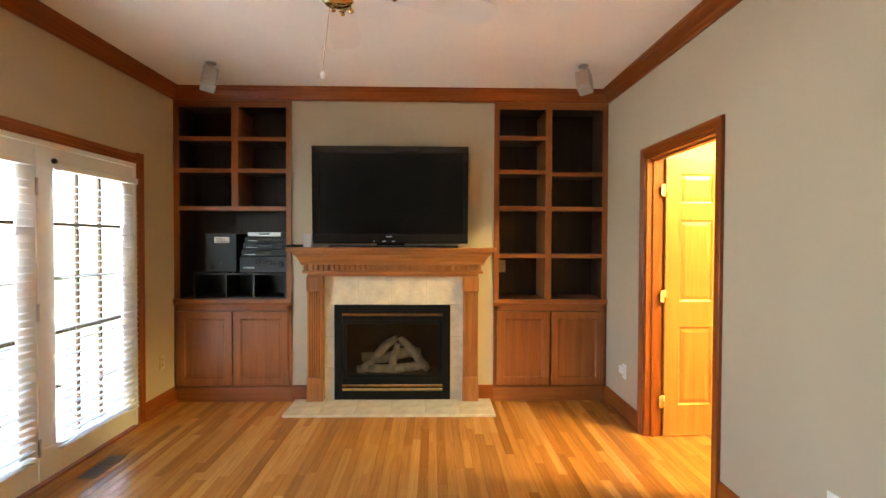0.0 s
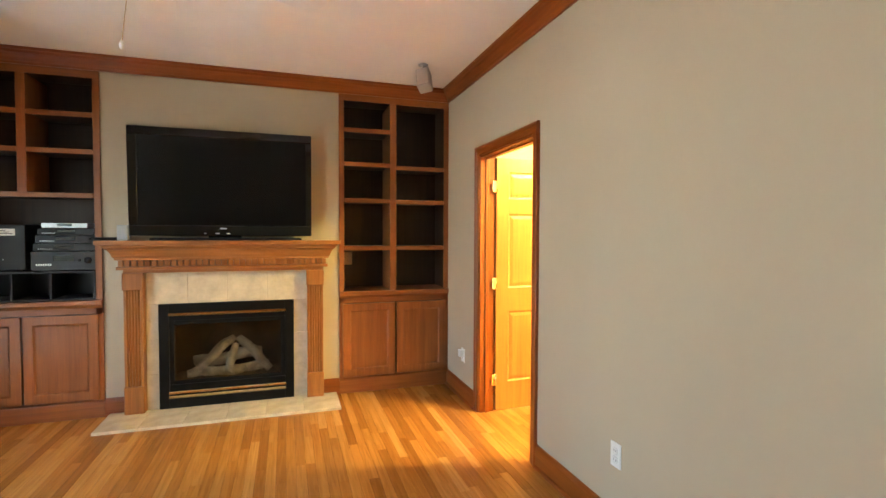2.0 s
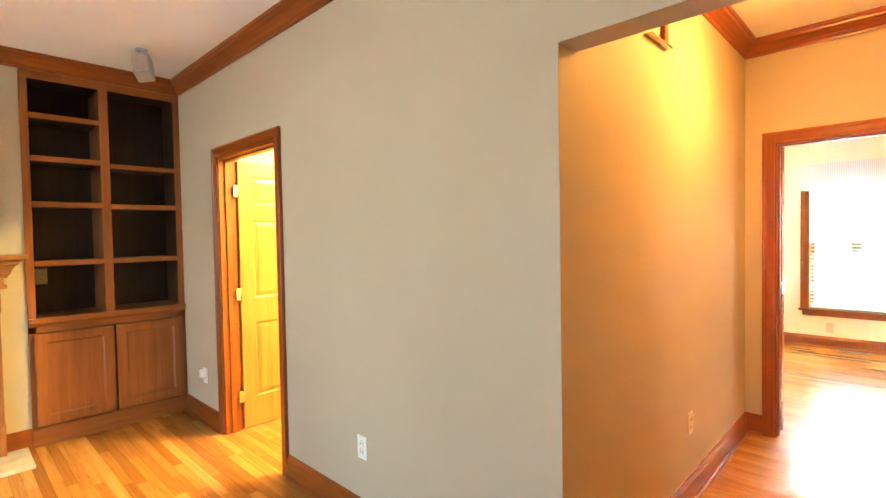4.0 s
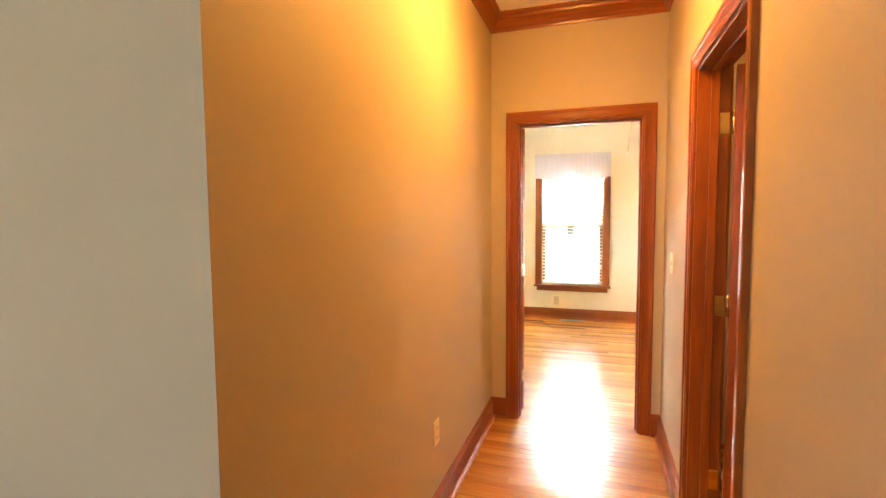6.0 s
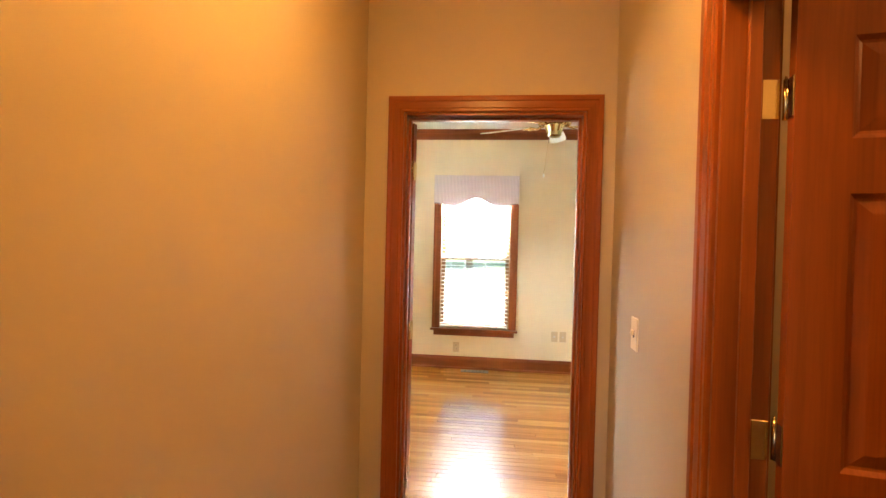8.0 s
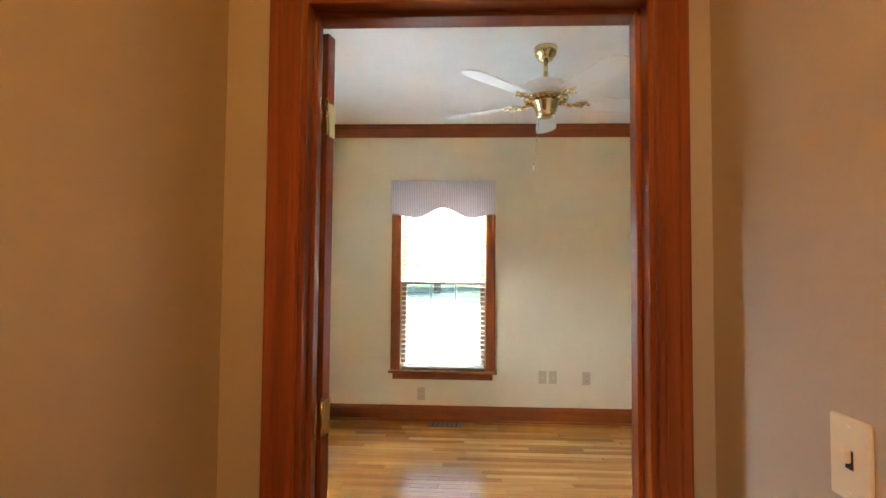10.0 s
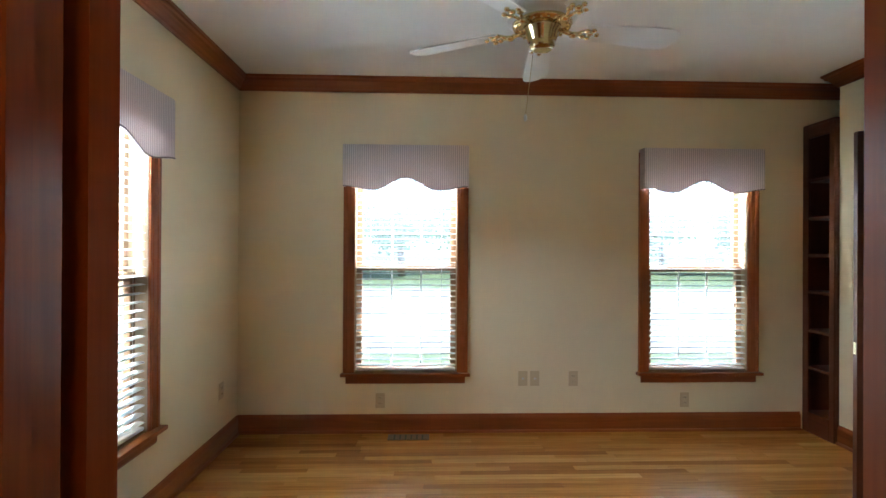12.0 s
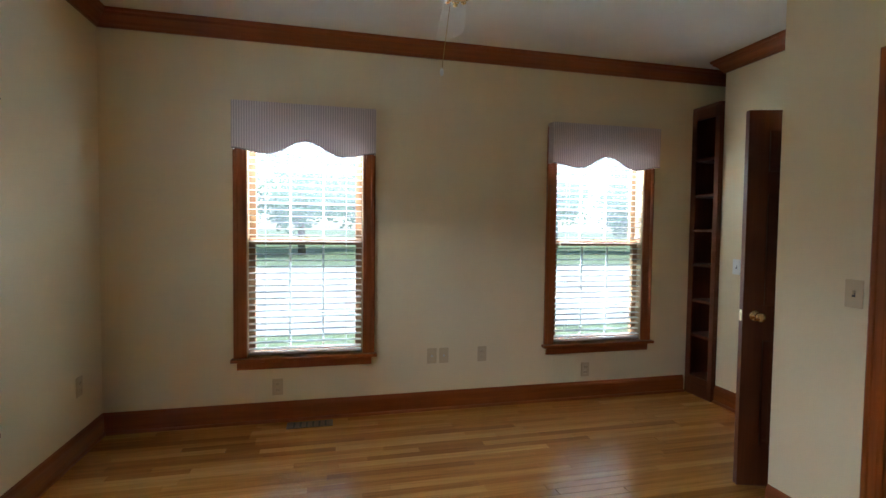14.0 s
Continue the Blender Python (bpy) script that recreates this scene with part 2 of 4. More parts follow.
LEAF = plain("leaf", (0.08, 0.15, 0.07), 0.6, vary=0.4, scale=1.5)
ROOF = plain("grey_roof_shingle", (0.10, 0.095, 0.09), 0.9, vary=0.2, scale=6)
SIDING = plain("outside_siding", (0.45, 0.42, 0.37), 0.7, vary=0.05)

# ---- building helpers ----


def mesh_of(name, bm, *mats):
    me = bpy.data.meshes.new(name)
    bmesh.ops.recalc_face_normals(bm, faces=bm.faces)
    bm.to_mesh(me)
    bm.free()
    for m in mats:
        me.materials.append(m)
    return me


def part(name, bm, material, parent=None, label="", at=None):
    ob = new(name, mesh_of(name, bm, *(material if isinstance(material, (list, tuple)) else (material,))))
    if at is not None:
        ob.matrix_basis = at
    ob.parent = parent
    return tagged(ob, label)


def thing(name, m, label, category, group="", kind=""):
    ob = new(name)
    ob.empty_display_size = 0.1
    ob.matrix_basis = m
    return tagged(ob, label, category, group, kind)


def box(x0, x1, y0, y1, z0, z1, bevel=0.0, bm=None, seg=1):
    bm = bm or bmesh.new()
    r = bmesh.ops.create_cube(bm, size=1.0)
    vs = r["verts"]
    for v in vs:
        v.co = Vector(((x0 + x1) / 2 + v.co.x * (x1 - x0), (y0 + y1) / 2 + v.co.y * (y1 - y0), (z0 + z1) / 2 + v.co.z * (z1 - z0)))
    if bevel:
        es = list({e for v in vs for e in v.link_edges})
        bmesh.ops.bevel(bm, geom=es, offset=bevel, segments=seg, affect="EDGES", profile=0.6)
    return bm


def turned(profile, steps=20, bm=None, centre=(0, 0, 0)):
    """A body of revolution about z; profile: (radius, z)."""
    bm = bm or bmesh.new()
    rings = []
    for r, z in profile:
        rings.append([bm.verts.new((centre[0] + r * math.cos(2 * math.pi * i / steps), centre[1] + r * math.sin(2 * math.pi * i / steps), centre[2] + z)) for i in range(steps)])
    for a, b in zip(rings, rings[1:]):
        for i in range(steps):
            j = (i + 1) % steps
            bm.faces.new((a[i], a[j], b[j], b[i]))
    bm.faces.new(rings[0][::-1])
    bm.faces.new(rings[-1])
    for f in bm.faces:
        f.smooth = True
    return bm


def rod(p, q, r, r2=None, steps=10, bm=None):
    bm = bm or bmesh.new()
    p, q = Vector(p), Vector(q)
    turn = (q - p).to_track_quat("Z", "Y").to_matrix()
    ends = []
    for c, rad in ((p, r), (q, r if r2 is None else r2)):
        ends.append([bm.verts.new(c + turn @ Vector((rad * math.cos(2 * math.pi * i / steps), rad * math.sin(2 * math.pi * i / steps), 0))) for i in range(steps)])
    for i in range(steps):
        j = (i + 1) % steps
        f = bm.faces.new((ends[0][i], ends[0][j], ends[1][j], ends[1][i]))
        f.smooth = True
    bm.faces.new(ends[0][::-1])
    bm.faces.new(ends[1])
    return bm


def extrude(profile, p, q, out, bm=None, up=(0, 0, 1), cut0=0.0, cut1=0.0):
    """Sweep a profile of (outward, upward) from p to q. cut0, cut1: mitre slopes along the run per unit outward."""
    bm = bm or bmesh.new()
    p, q, out, up = Vector(p), Vector(q), Vector(out), Vector(up)
    run = (q - p).normalized()
    a = [bm.verts.new(p + out * d + up * h + run * (cut0 * d)) for d, h in profile]
    b = [bm.verts.new(q + out * d + up * h + run * (cut1 * d)) for d, h in profile]
    n = len(profile)
    for i in range(n):
        j = (i + 1) % n
        bm.faces.new((a[i], a[j], b[j], b[i]))
    bm.faces.new(a[::-1])
    bm.faces.new(b)
    return bm


def wall(name, axis, c0, c1, u0, u1, z0, z1, holes, neg, pos, label):
    """A wall slab across an axis from c0 to c1, with holes (u0, u1, z0, z1) right through it. neg, pos: paint of its two sides."""
    us = sorted({u0, u1, *(h[0] for h in holes), *(h[1] for h in holes)})
    zs = sorted({z0, z1, *(h[2] for h in holes), *(h[3] for h in holes)})
    us, zs = [u for u in us if u0 <= u <= u1], [z for z in zs if z0 <= z <= z1]
    solid = lambda i, k: 0 <= i < len(us) - 1 and 0 <= k < len(zs) - 1 and not any(
        h[0] < (us[i] + us[i + 1]) / 2 < h[1] and h[2] < (zs[k] + zs[k + 1]) / 2 < h[3] for h in holes)
    bm = bmesh.new()
    V = lambda c, u, z: bm.verts.new((c, u, z) if axis == "x" else (u, c, z))
    for i in range(len(us) - 1):
        for k in range(len(zs) - 1):
            if not solid(i, k):
                continue
            a, b, c, d = us[i], us[i + 1], zs[k], zs[k + 1]
            for cc, idx in ((c0, 0), (c1, 1)):
                f = bm.faces.new([V(cc, a, c), V(cc, b, c), V(cc, b, d), V(cc, a, d)])
                f.material_index = idx
            for test, quad in (((i - 1, k), ((a, c), (a, d))), ((i + 1, k), ((b, c), (b, d))), ((i, k - 1), ((a, c), (b, c))), ((i, k + 1), ((a, d), (b, d)))):
                if not solid(*test):
                    (p, q), (r, s) = quad
                    bm.faces.new([V(c0, p, q), V(c0, r, s), V(c1, r, s), V(c1, p, q)])
    bmesh.ops.remove_doubles(bm, verts=bm.verts, dist=1e-5)
    ob = part(name, bm, (neg, pos))
    return tagged(ob, label, "wall", kind="structure")


def slab(name, x0, x1, y0, y1, z0, z1, mat, label, category):
    return tagged(part(name, box(x0, x1, y0, y1, z0, z1), mat), label, category, kind="structure")


CROWN = [(0, 2.625), (0.012, 2.625), (0.016, 2.640), (0.026, 2.646), (0.034, 2.662), (0.052, 2.684), (0.066, 2.692), (0.070, 2.706), (0.080, 2.712), (0.082, 2.73), (0, 2.73)]
BASE = [(0, 0), (0.014, 0), (0.014, 0.105), (0.011, 0.118), (0.006, 0.128), (0.004, 0.138), (0, 0.14)]
SHOE = [(0.014, 0), (0.030, 0), (0.028, 0.010), (0.021, 0.017), (0.014, 0.019)]


def crown(p, q, out, cut0=0.0, cut1=0.0):
    mat = TRIM["x" if abs(p[0] - q[0]) > abs(p[1] - q[1]) else "y"]
    ob = part("trim", extrude(CROWN, (*p, 0), (*q, 0), (*out, 0), cut0=cut0, cut1=cut1), mat)
    return tagged(ob, "reddish-brown stained wood crown moulding along the ceiling", "moulding", "crown mouldings", "structure")


def baseboard(p, q, out):
    mat = TRIM["x" if abs(p[0] - q[0]) > abs(p[1] - q[1]) else "y"]
    bm = extrude(BASE, (*p, 0), (*q, 0), (*out, 0))
    ob = part("baseboard", bm, mat)
    part("shoe_moulding", extrude(SHOE, (*p, 0), (*q, 0), (*out, 0)), mat, ob)
    return tagged(ob, "reddish-brown stained wood baseboard with a shoe moulding", "baseboard", "baseboards", "structure")


WINDOW_CASE = [(0, 0), (0.010, 0), (0.013, 0.006), (0.013, 0.018), (0.016, 0.022), (0.016, 0.055), (0.021, 0.060), (0.022, 0.078), (0.019, 0.085), (0, 0.085)]
CASE = [(d, w * 0.069 / 0.085) for d, w in WINDOW_CASE]


def doorway(name, axis, c0, c1, u0, u1, top, label, sides=(True, True)):
    """Jamb lining and casings of a door opening across an axis, from c0 to c1 thick."""
    th = thing(name, Matrix.Identity(4), label, "doorway", kind="structure")
    P = (lambda c, u, z: (c, u, z)) if axis == "x" else (lambda c, u, z: (u, c, z))
    B = lambda a0, a1, b0, b1, z0, z1: box(a0, a1, b0, b1, z0, z1, 0.002) if axis == "x" else box(b0, b1, a0, a1, z0, z1, 0.002)
    part("jamb", B(c0 - 0.001, c1 + 0.001, u0, u0 + 0.018, 0, top), TRIM["z"], th)
    part("jamb", B(c0 - 0.001, c1 + 0.001, u1 - 0.018, u1, 0, top), TRIM["z"], th)
    part("jamb", B(c0 - 0.001, c1 + 0.001, u0 + 0.018, u1 - 0.018, top - 0.018, top), TRIM["y" if axis == "x" else "x"], th)
    mid = (c0 + c1) / 2
    part("door_stop", B(mid - 0.018, mid + 0.012, u0 + 0.018, u0 + 0.030, 0, top - 0.018), TRIM["z"], th)
    part("door_stop", B(mid - 0.018, mid + 0.012, u1 - 0.030, u1 - 0.018, 0, top - 0.018), TRIM["z"], th)
    part("door_stop", B(mid - 0.018, mid + 0.012, u0 + 0.030, u1 - 0.030, top - 0.030, top - 0.018), TRIM["y" if axis == "x" else "x"], th)
    for use, c, s in ((sides[0], c0, -1), (sides[1], c1, 1)):
        if not use:
            continue
        out = Vector(P(s, 0, 0))
        for uu, d in ((u0 + 0.006, -1), (u1 - 0.006, 1)):
            bm = extrude(CASE, P(c, uu, 0), P(c, uu, top - 0.006), out, up=P(0, d, 0))
            for v in bm.verts:
                k = (v.co.y if axis == "x" else v.co.x) - uu
                if v.co.z > 0.5:
                    v.co.z += abs(k)
            part("casing", bm, TRIM["z"], th)
        bm = extrude(CASE, P(c, u0 + 0.006, top - 0.006), P(c, u1 - 0.006, top - 0.006), out)
        for v in bm.verts:
            k = v.co.z - (top - 0.006)
            a = v.co.y if axis == "x" else v.co.x
            a += k if a > (u0 + u1) / 2 else -k
            if axis == "x":
                v.co.y = a
            else:
                v.co.x = a
        part("casing", bm, TRIM["y" if axis == "x" else "x"], th)
    return th


def panelled(width, z0, height, thick, panels, rings, bm=None, x0=0.0):
    """A slab in the xz plane (y from -thick/2 to thick/2) with sunk and raised panels on both sides."""
    bm = bm or bmesh.new()
    xs = sorted({x0, x0 + width, *(p[0] for p in panels), *(p[1] for p in panels)})
    zs = sorted({z0, z0 + height, *(p[2] for p in panels), *(p[3] for p in panels)})
    for s in (-1, 1):
        y = s * thick / 2
        for i in range(len(xs) - 1):
            for k in range(len(zs) - 1):
                cx, cz = (xs[i] + xs[i + 1]) / 2, (zs[k] + zs[k + 1]) / 2
                if any(p[0] < cx < p[1] and p[2] < cz < p[3] for p in panels):
                    continue
                bm.faces.new([bm.verts.new((a, y, b)) for a, b in ((xs[i], zs[k]), (xs[i + 1], zs[k]), (xs[i + 1], zs[k + 1]), (xs[i], zs[k + 1]))])
        for a, b, c, d in panels:
            loops = [[bm.verts.new((u, y, v)) for u, v in ((a, c), (b, c), (b, d), (a, d))]]
            for inset, depth in rings:
                loops.append([bm.verts.new((u, y - s * depth, v)) for u, v in ((a + inset, c + inset), (b - inset, c + inset), (b - inset, d - inset), (a + inset, d - inset))])
            for p, q in zip(loops, loops[1:]):
                for i in range(4):
                    j = (i + 1) % 4
                    bm.faces.new((p[i], p[j], q[j], q[i]))
            bm.faces.new(loops[-1])
    h = thick / 2
    a, b, c, d = x0, x0 + width, z0, z0 + height
    for quad in (((a, -h, c), (a, h, c), (a, h, d), (a, -h, d)), ((b, -h, c), (b, h, c), (b, h, d), (b, -h, d)), ((a, -h, c), (b, -h, c), (b, h, c), (a, h, c)), ((a, -h, d), (b, -h, d), (b, h, d), (a, h, d))):
        bm.faces.new([bm.verts.new(v) for v in quad])
    bmesh.ops.remove_doubles(bm, verts=bm.verts, dist=1e-5)
    return bm


RAISED = [(0.010, 0.007), (0.016, 0.0085), (0.040, 0.003), (0.044, 0.0025)]


def knob(parent, x, z, y, s, mat=BRASS):
    bm = turned([(0.030, 0), (0.031, 0.004), (0.024, 0.009), (0.011, 0.013), (0.010, 0.032), (0.017, 0.038), (0.026, 0.048), (0.027, 0.058), (0.020, 0.068), (0.006, 0.071)], 18)
    ob = part("door_knob", bm, mat, parent, "polished brass knob")
    ob.matrix_basis = Matrix.Translation((x, y, z)) @ Euler((radians(-90 * s), 0, 0)).to_matrix().to_4x4()
    return ob


HINGES = (0.26, 1.025, 1.787)


def six_panel_door(name, m, width, label, hinge_y, wood=TRIM, plates=True):
    """Leaf from the hinge line at x = 0 along +x. hinge_y: side of the barrels."""
    th = thing(name, m, label, "door")
    w0, mid = 0.108, 0.095
    pw = (width - 2 * w0 - mid) / 2
    panels = []
    for a, b in ((0.235, 0.80), (0.985, 1.575), (1.69, 1.905)):
        panels += [(w0, w0 + pw, a, b), (w0 + pw + mid, width - w0, a, b)]
    part("door_leaf", panelled(width - 0.006, 0.012, 2.0, 0.035, panels, RAISED, x0=0.003), wood["z"], th)
    for z in HINGES:
        bm = rod((0, hinge_y, z - 0.045), (0, hinge_y, z + 0.045), 0.006, steps=10)
        bm = rod((0, hinge_y, z + 0.045), (0, hinge_y, z + 0.053), 0.004, 0.0025, bm=bm)
        hinge = part("hinge", bm, BRASS, th, "brass butt hinge")
        if plates:
            part("hinge_leaf", box(-0.034, -0.002, hinge_y - 0.0015, hinge_y + 0.0015, z - 0.044, z + 0.044, 0.001), BRASS, hinge)
        part("hinge_leaf", box(-0.0005, 0.0022, -0.017, 0.017, z - 0.044, z + 0.044, 0.0005), BRASS, hinge)
    knob(th, width - 0.065, 0.93, 0.0175, 1)
    knob(th, width - 0.065, 0.93, -0.0175, -1)
    part("latch_plate", box(width - 0.004, width - 0.0015, -0.012, 0.012, 0.90, 0.96), BRASS, th)
    return th


def plate(m, kind, mat, label):
    """Wall plate on the local xz plane, facing -y."""
    th = thing("wall_switch" if kind == "switch" else "wall_outlet", m, label, "switch" if kind == "switch" else "outlet", "wall plates")
    part("cover_plate", box(-0.036, 0.036, -0.006, 0.0, -0.058, 0.058, 0.002), mat, th)
    if kind == "switch":
        part("toggle", box(-0.005, 0.005, -0.017, -0.006, -0.004, 0.014, 0.002), mat, th)
        part("toggle_slot", box(-0.007, 0.007, -0.0066, -0.0055, -0.013, 0.013), SLOT, th)
    elif kind == "outlet":
        for z in (-0.021, 0.021):
            r = part("receptacle", box(-0.016, 0.016, -0.0085, -0.006, z - 0.014, z + 0.014, 0.003), mat, th)
            for x in (-0.007, 0.007):
                part("slot", box(x - 0.0012, x + 0.0012, -0.0092, -0.0080, z - 0.006, z + 0.005), SLOT, r)
    else:
        part("jack", turned([(0.008, 0), (0.008, 0.004), (0.005, 0.010)], 12), STEEL, th).matrix_basis = pose(0, -0.006, 0, 90)
    for z in (-0.045, 0.045) if kind == "switch" else (0,):
        if kind != "jack":
            part("screw", turned([(0.003, 0), (0.002, 0.0015)], 8), mat, th).matrix_basis = pose(0, -0.006, z, 90)
    return th


EAST, WEST, NORTH, SOUTH = 90, -90, 180, 0  # turn so that local -y faces: +x, -x, +y, -y


def floor_vent(m, label):
    th = thing("floor_vent", m, label, "vent")
    bm = box(-0.155, 0.155, -0.055, 0.055, 0.0, 0.004, 0.0015)
    part("frame", bm, BRONZE, th)
    for i in range(13):
        x = -0.126 + i * 0.021
        part("louvre", box(x - 0.006, x + 0.006, -0.042, 0.042, 0.0035, 0.0055, 0.0006), SLOT if i % 2 else BRONZE, th)
    return th


# ---- structure ----
H = 2.73
ZT = 2.95
XW, XE, YS, YB = -3.79, 5.94, -4.6, 3.95
FR0, FR1 = 1.16, 3.03          # french door opening on the west wall
D1 = (1.904, 2.784)             # study door
D2 = (-0.972, -0.168)          # bedroom door
D3 = (0.804, 1.568)             # side room door
DT = 2.03
WIN_E = (-0.365, -2.672)       # centres of the bedroom's east windows
WIN_N = 4.35
WZ0, WZ1, WW = 0.462, 2.10, 0.80

# The second hole is an unseen window, added to let daylight in.
wall("wall_west", "x", XW - 0.15, XW, YS - 0.15, YB, -0.1, ZT, [(FR0, FR1, -0.02, 1.995), (-0.15, 0.98, 0.2, 2.4)], SIDING, KHAKI, "khaki painted living room wall with french doors")
wall("wall_south", "y", YS - 0.15, YS, XW, 6.06, -0.1, ZT, [], SIDING, KHAKI, "khaki painted wall behind the living room")
wall("wall_living_east", "x", 0.0, 0.12, YS, 0.0, -0.1, ZT, [(-1.09, 0.0, -0.02, 2.056)], KHAKI, KHAKI, "khaki painted wall with the cased-free hall opening")
wall("wall_living_east_2", "x", 0.0, 0.12, 0.0, YB, -0.1, ZT, [(D1[0], D1[1], -0.02, DT)], KHAKI, CREAM, "khaki painted wall with the study doorway")
wall("wall_north", "y", YB, YB + 0.15, XW - 0.15, 2.65, -0.1, ZT, [], CREAM, SIDING, "outer wall behind the fireplace")
# chimney breast between the cabinets, hollow at the firebox
wall("wall_chimney", "y", 3.565, 3.60, -2.775, -1.005, -0.02, H, [(-2.37, -1.41, 0.04, 0.83)], KHAKI, KHAKI, "khaki painted chimney breast over the mantel")
wall("wall_hall_north", "y", 0.0, 0.12, 0.12, 2.53, -0.1, ZT, [], KHAKI, CREAM, "khaki painted hall wall")
wall("wall_hall_south", "y", -1.21, -1.09, 0.12, 2.53, -0.1, ZT, [(D3[0], D3[1], -0.02, DT)], CREAM, KHAKI, "khaki painted hall wall with a doorway")
wall("wall_hall_end", "x", 2.53, 2.65, YS, 1.07, -0.1, ZT, [(D2[0], D2[1], -0.02, DT)], KHAKI, CREAM, "wall at the hall's end, cream on the bedroom side")
wall("wall_study_east", "x", 2.53, 2.65, 1.07, YB, -0.1, ZT, [], CREAM, SIDING, "cream study wall")
wall("wall_bed_north", "y", 0.92, 1.07, 2.65, 6.06, -0.1, ZT, [(WIN_N - WW / 2, WIN_N + WW / 2, WZ0, WZ1)], CREAM, SIDING, "cream painted bedroom wall with a window")
wall("wall_bed_east", "x", XE, XE + 0.15, YS, 0.92, -0.1, ZT, [(c - WW / 2, c + WW / 2, WZ0, WZ1) for c in WIN_E], CREAM, SIDING, "cream painted bedroom wall with two windows")
wall("wall_closet_north", "y", -2.74, -2.62, 2.65, 4.29, -0.1, ZT, [(2.96, 3.80, -0.02, DT)], CREAM, CREAM, "cream painted closet wall")
wall("wall_closet_east", "x", 4.17, 4.29, -3.56, -2.74, -0.1, ZT, [(-3.47, -2.78, -0.02, DT)], CREAM, CREAM, "cream painted closet side wall")
wall("wall_bed_south", "y", -3.68, -3.56, 4.17, 5.64, -0.1, ZT, [], CREAM, CREAM, "cream painted bedroom wall beside the bookcase")
wall("wall_alcove_side", "x", 5.52, 5.64, -3.98, -3.68, -0.1, ZT, [], CREAM, CREAM, "cream alcove wall beside the bookcase")
wall("wall_alcove", "y", -4.10, -3.98, 5.52, XE, -0.1, ZT, [], CREAM, CREAM, "cream alcove wall behind the bookcase")
slab("ceiling", XW, 6.06, YS, YB, H, H + 0.1, CEIL, "white textured ceiling", "ceiling")
slab("floor", XW, 6.06, YS, YB, -0.12, -0.0125, SUB, "dark subfloor under the oak strips", "floor")
slab("roof", XW - 0.6, 6.6, YS - 0.6, YB + 0.6, ZT, ZT + 0.15, ROOF, "grey roof deck over the house", "roof")

# crown and baseboards: living room
crown((XW, YS), (XW, 3.55), (1, 0))
crown((0, YS), (0, 3.55), (-1, 0))
crown((XW, 3.55), (0, 3.55), (0, -1))
crown((XW, YS), (0, YS), (0, 1))
baseboard((0, 0), (0, D1[0] - 0.064), (-1, 0))
baseboard((0, D1[1] + 0.064), (0, 3.55), (-1, 0))
baseboard((0, YS), (0, -1.09), (-1, 0))
baseboard((XW, FR1 + 0.064), (XW, 3.55), (1, 0))
baseboard((XW, YS), (XW, FR0 - 0.064), (1, 0))
baseboard((-2.775, 3.565), (-2.62, 3.565), (0, -1))
baseboard((-1.15, 3.565), (-1.005, 3.565), (0, -1))
baseboard((XW, YS), (0, YS), (0, 1))
# hall
crown((0.12, 0), (2.53, 0), (0, -1))
crown((0.12, -1.09), (2.53, -1.09), (0, 1))
crown((2.53, -1.09), (2.53, 0), (-1, 0))
crown((0.12, -1.09), (0.12, 0), (1, 0))
baseboard((0.0, 0), (2.53, 0), (0, -1))
baseboard((0.0, -1.09), (D3[0] - 0.064, -1.09), (0, 1))
baseboard((D3[1] + 0.064, -1.09), (2.53, -1.09), (0, 1))
baseboard((2.53, D2[1] + 0.064), (2.53, 0), (-1, 0))
baseboard((2.53, -1.09), (2.53, D2[0] - 0.064), (-1, 0))
# bedroom
crown((2.65, 0.92), (XE, 0.92), (0, -1))
crown((XE, -3.98), (XE, 0.92), (-1, 0))
crown((2.65, -2.62), (2.65, 0.92), (1, 0))
crown((2.65, -2.62), (4.29, -2.62), (0, 1), cut1=1.0)
crown((4.29, -3.56), (4.29, -2.62), (1, 0), cut1=1.0)
crown((4.29, -3.56), (5.64, -3.56), (0, 1), cut1=1.0)
crown((5.64, -3.98), (5.64, -3.56), (1, 0), cut1=1.0)
baseboard((2.65, 0.92), (XE, 0.92), (0, -1))
baseboard((XE, -3.50), (XE, 0.92), (-1, 0))
baseboard((2.65, D2[1] + 0.064), (2.65, 0.92), (1, 0))
baseboard((2.65, -2.62), (2.65, D2[0] - 0.064), (1, 0))
baseboard((3.885, -2.62), (4.29, -2.62), (0, 1))
baseboard((4.29, -3.56), (5.64, -3.56), (0, 1))
# study
baseboard((0.12, YB), (2.53, YB), (0, -1))
baseboard((2.53, 0.12), (2.53, YB), (-1, 0))

doorway("door_1", "x", 0.0, 0.12, *D1, DT, "stained wood casing of the open study doorway")
bed_door = doorway("door_2", "x", 2.53, 2.65, *D2, DT, "stained wood casing of the bedroom doorway")
side_door = doorway("door_3", "y", -1.21, -1.09, *D3, DT, "stained wood casing of the hall's side doorway")
doorway("door_4", "y", -2.74, -2.62, 2.96, 3.80, DT, "dark stained casing of the closet doorway", (False, True))
doorway("door_5", "x", 4.17, 4.29, -3.47, -2.78, DT, "dark stained lining of the closet side doorway", (False, False))

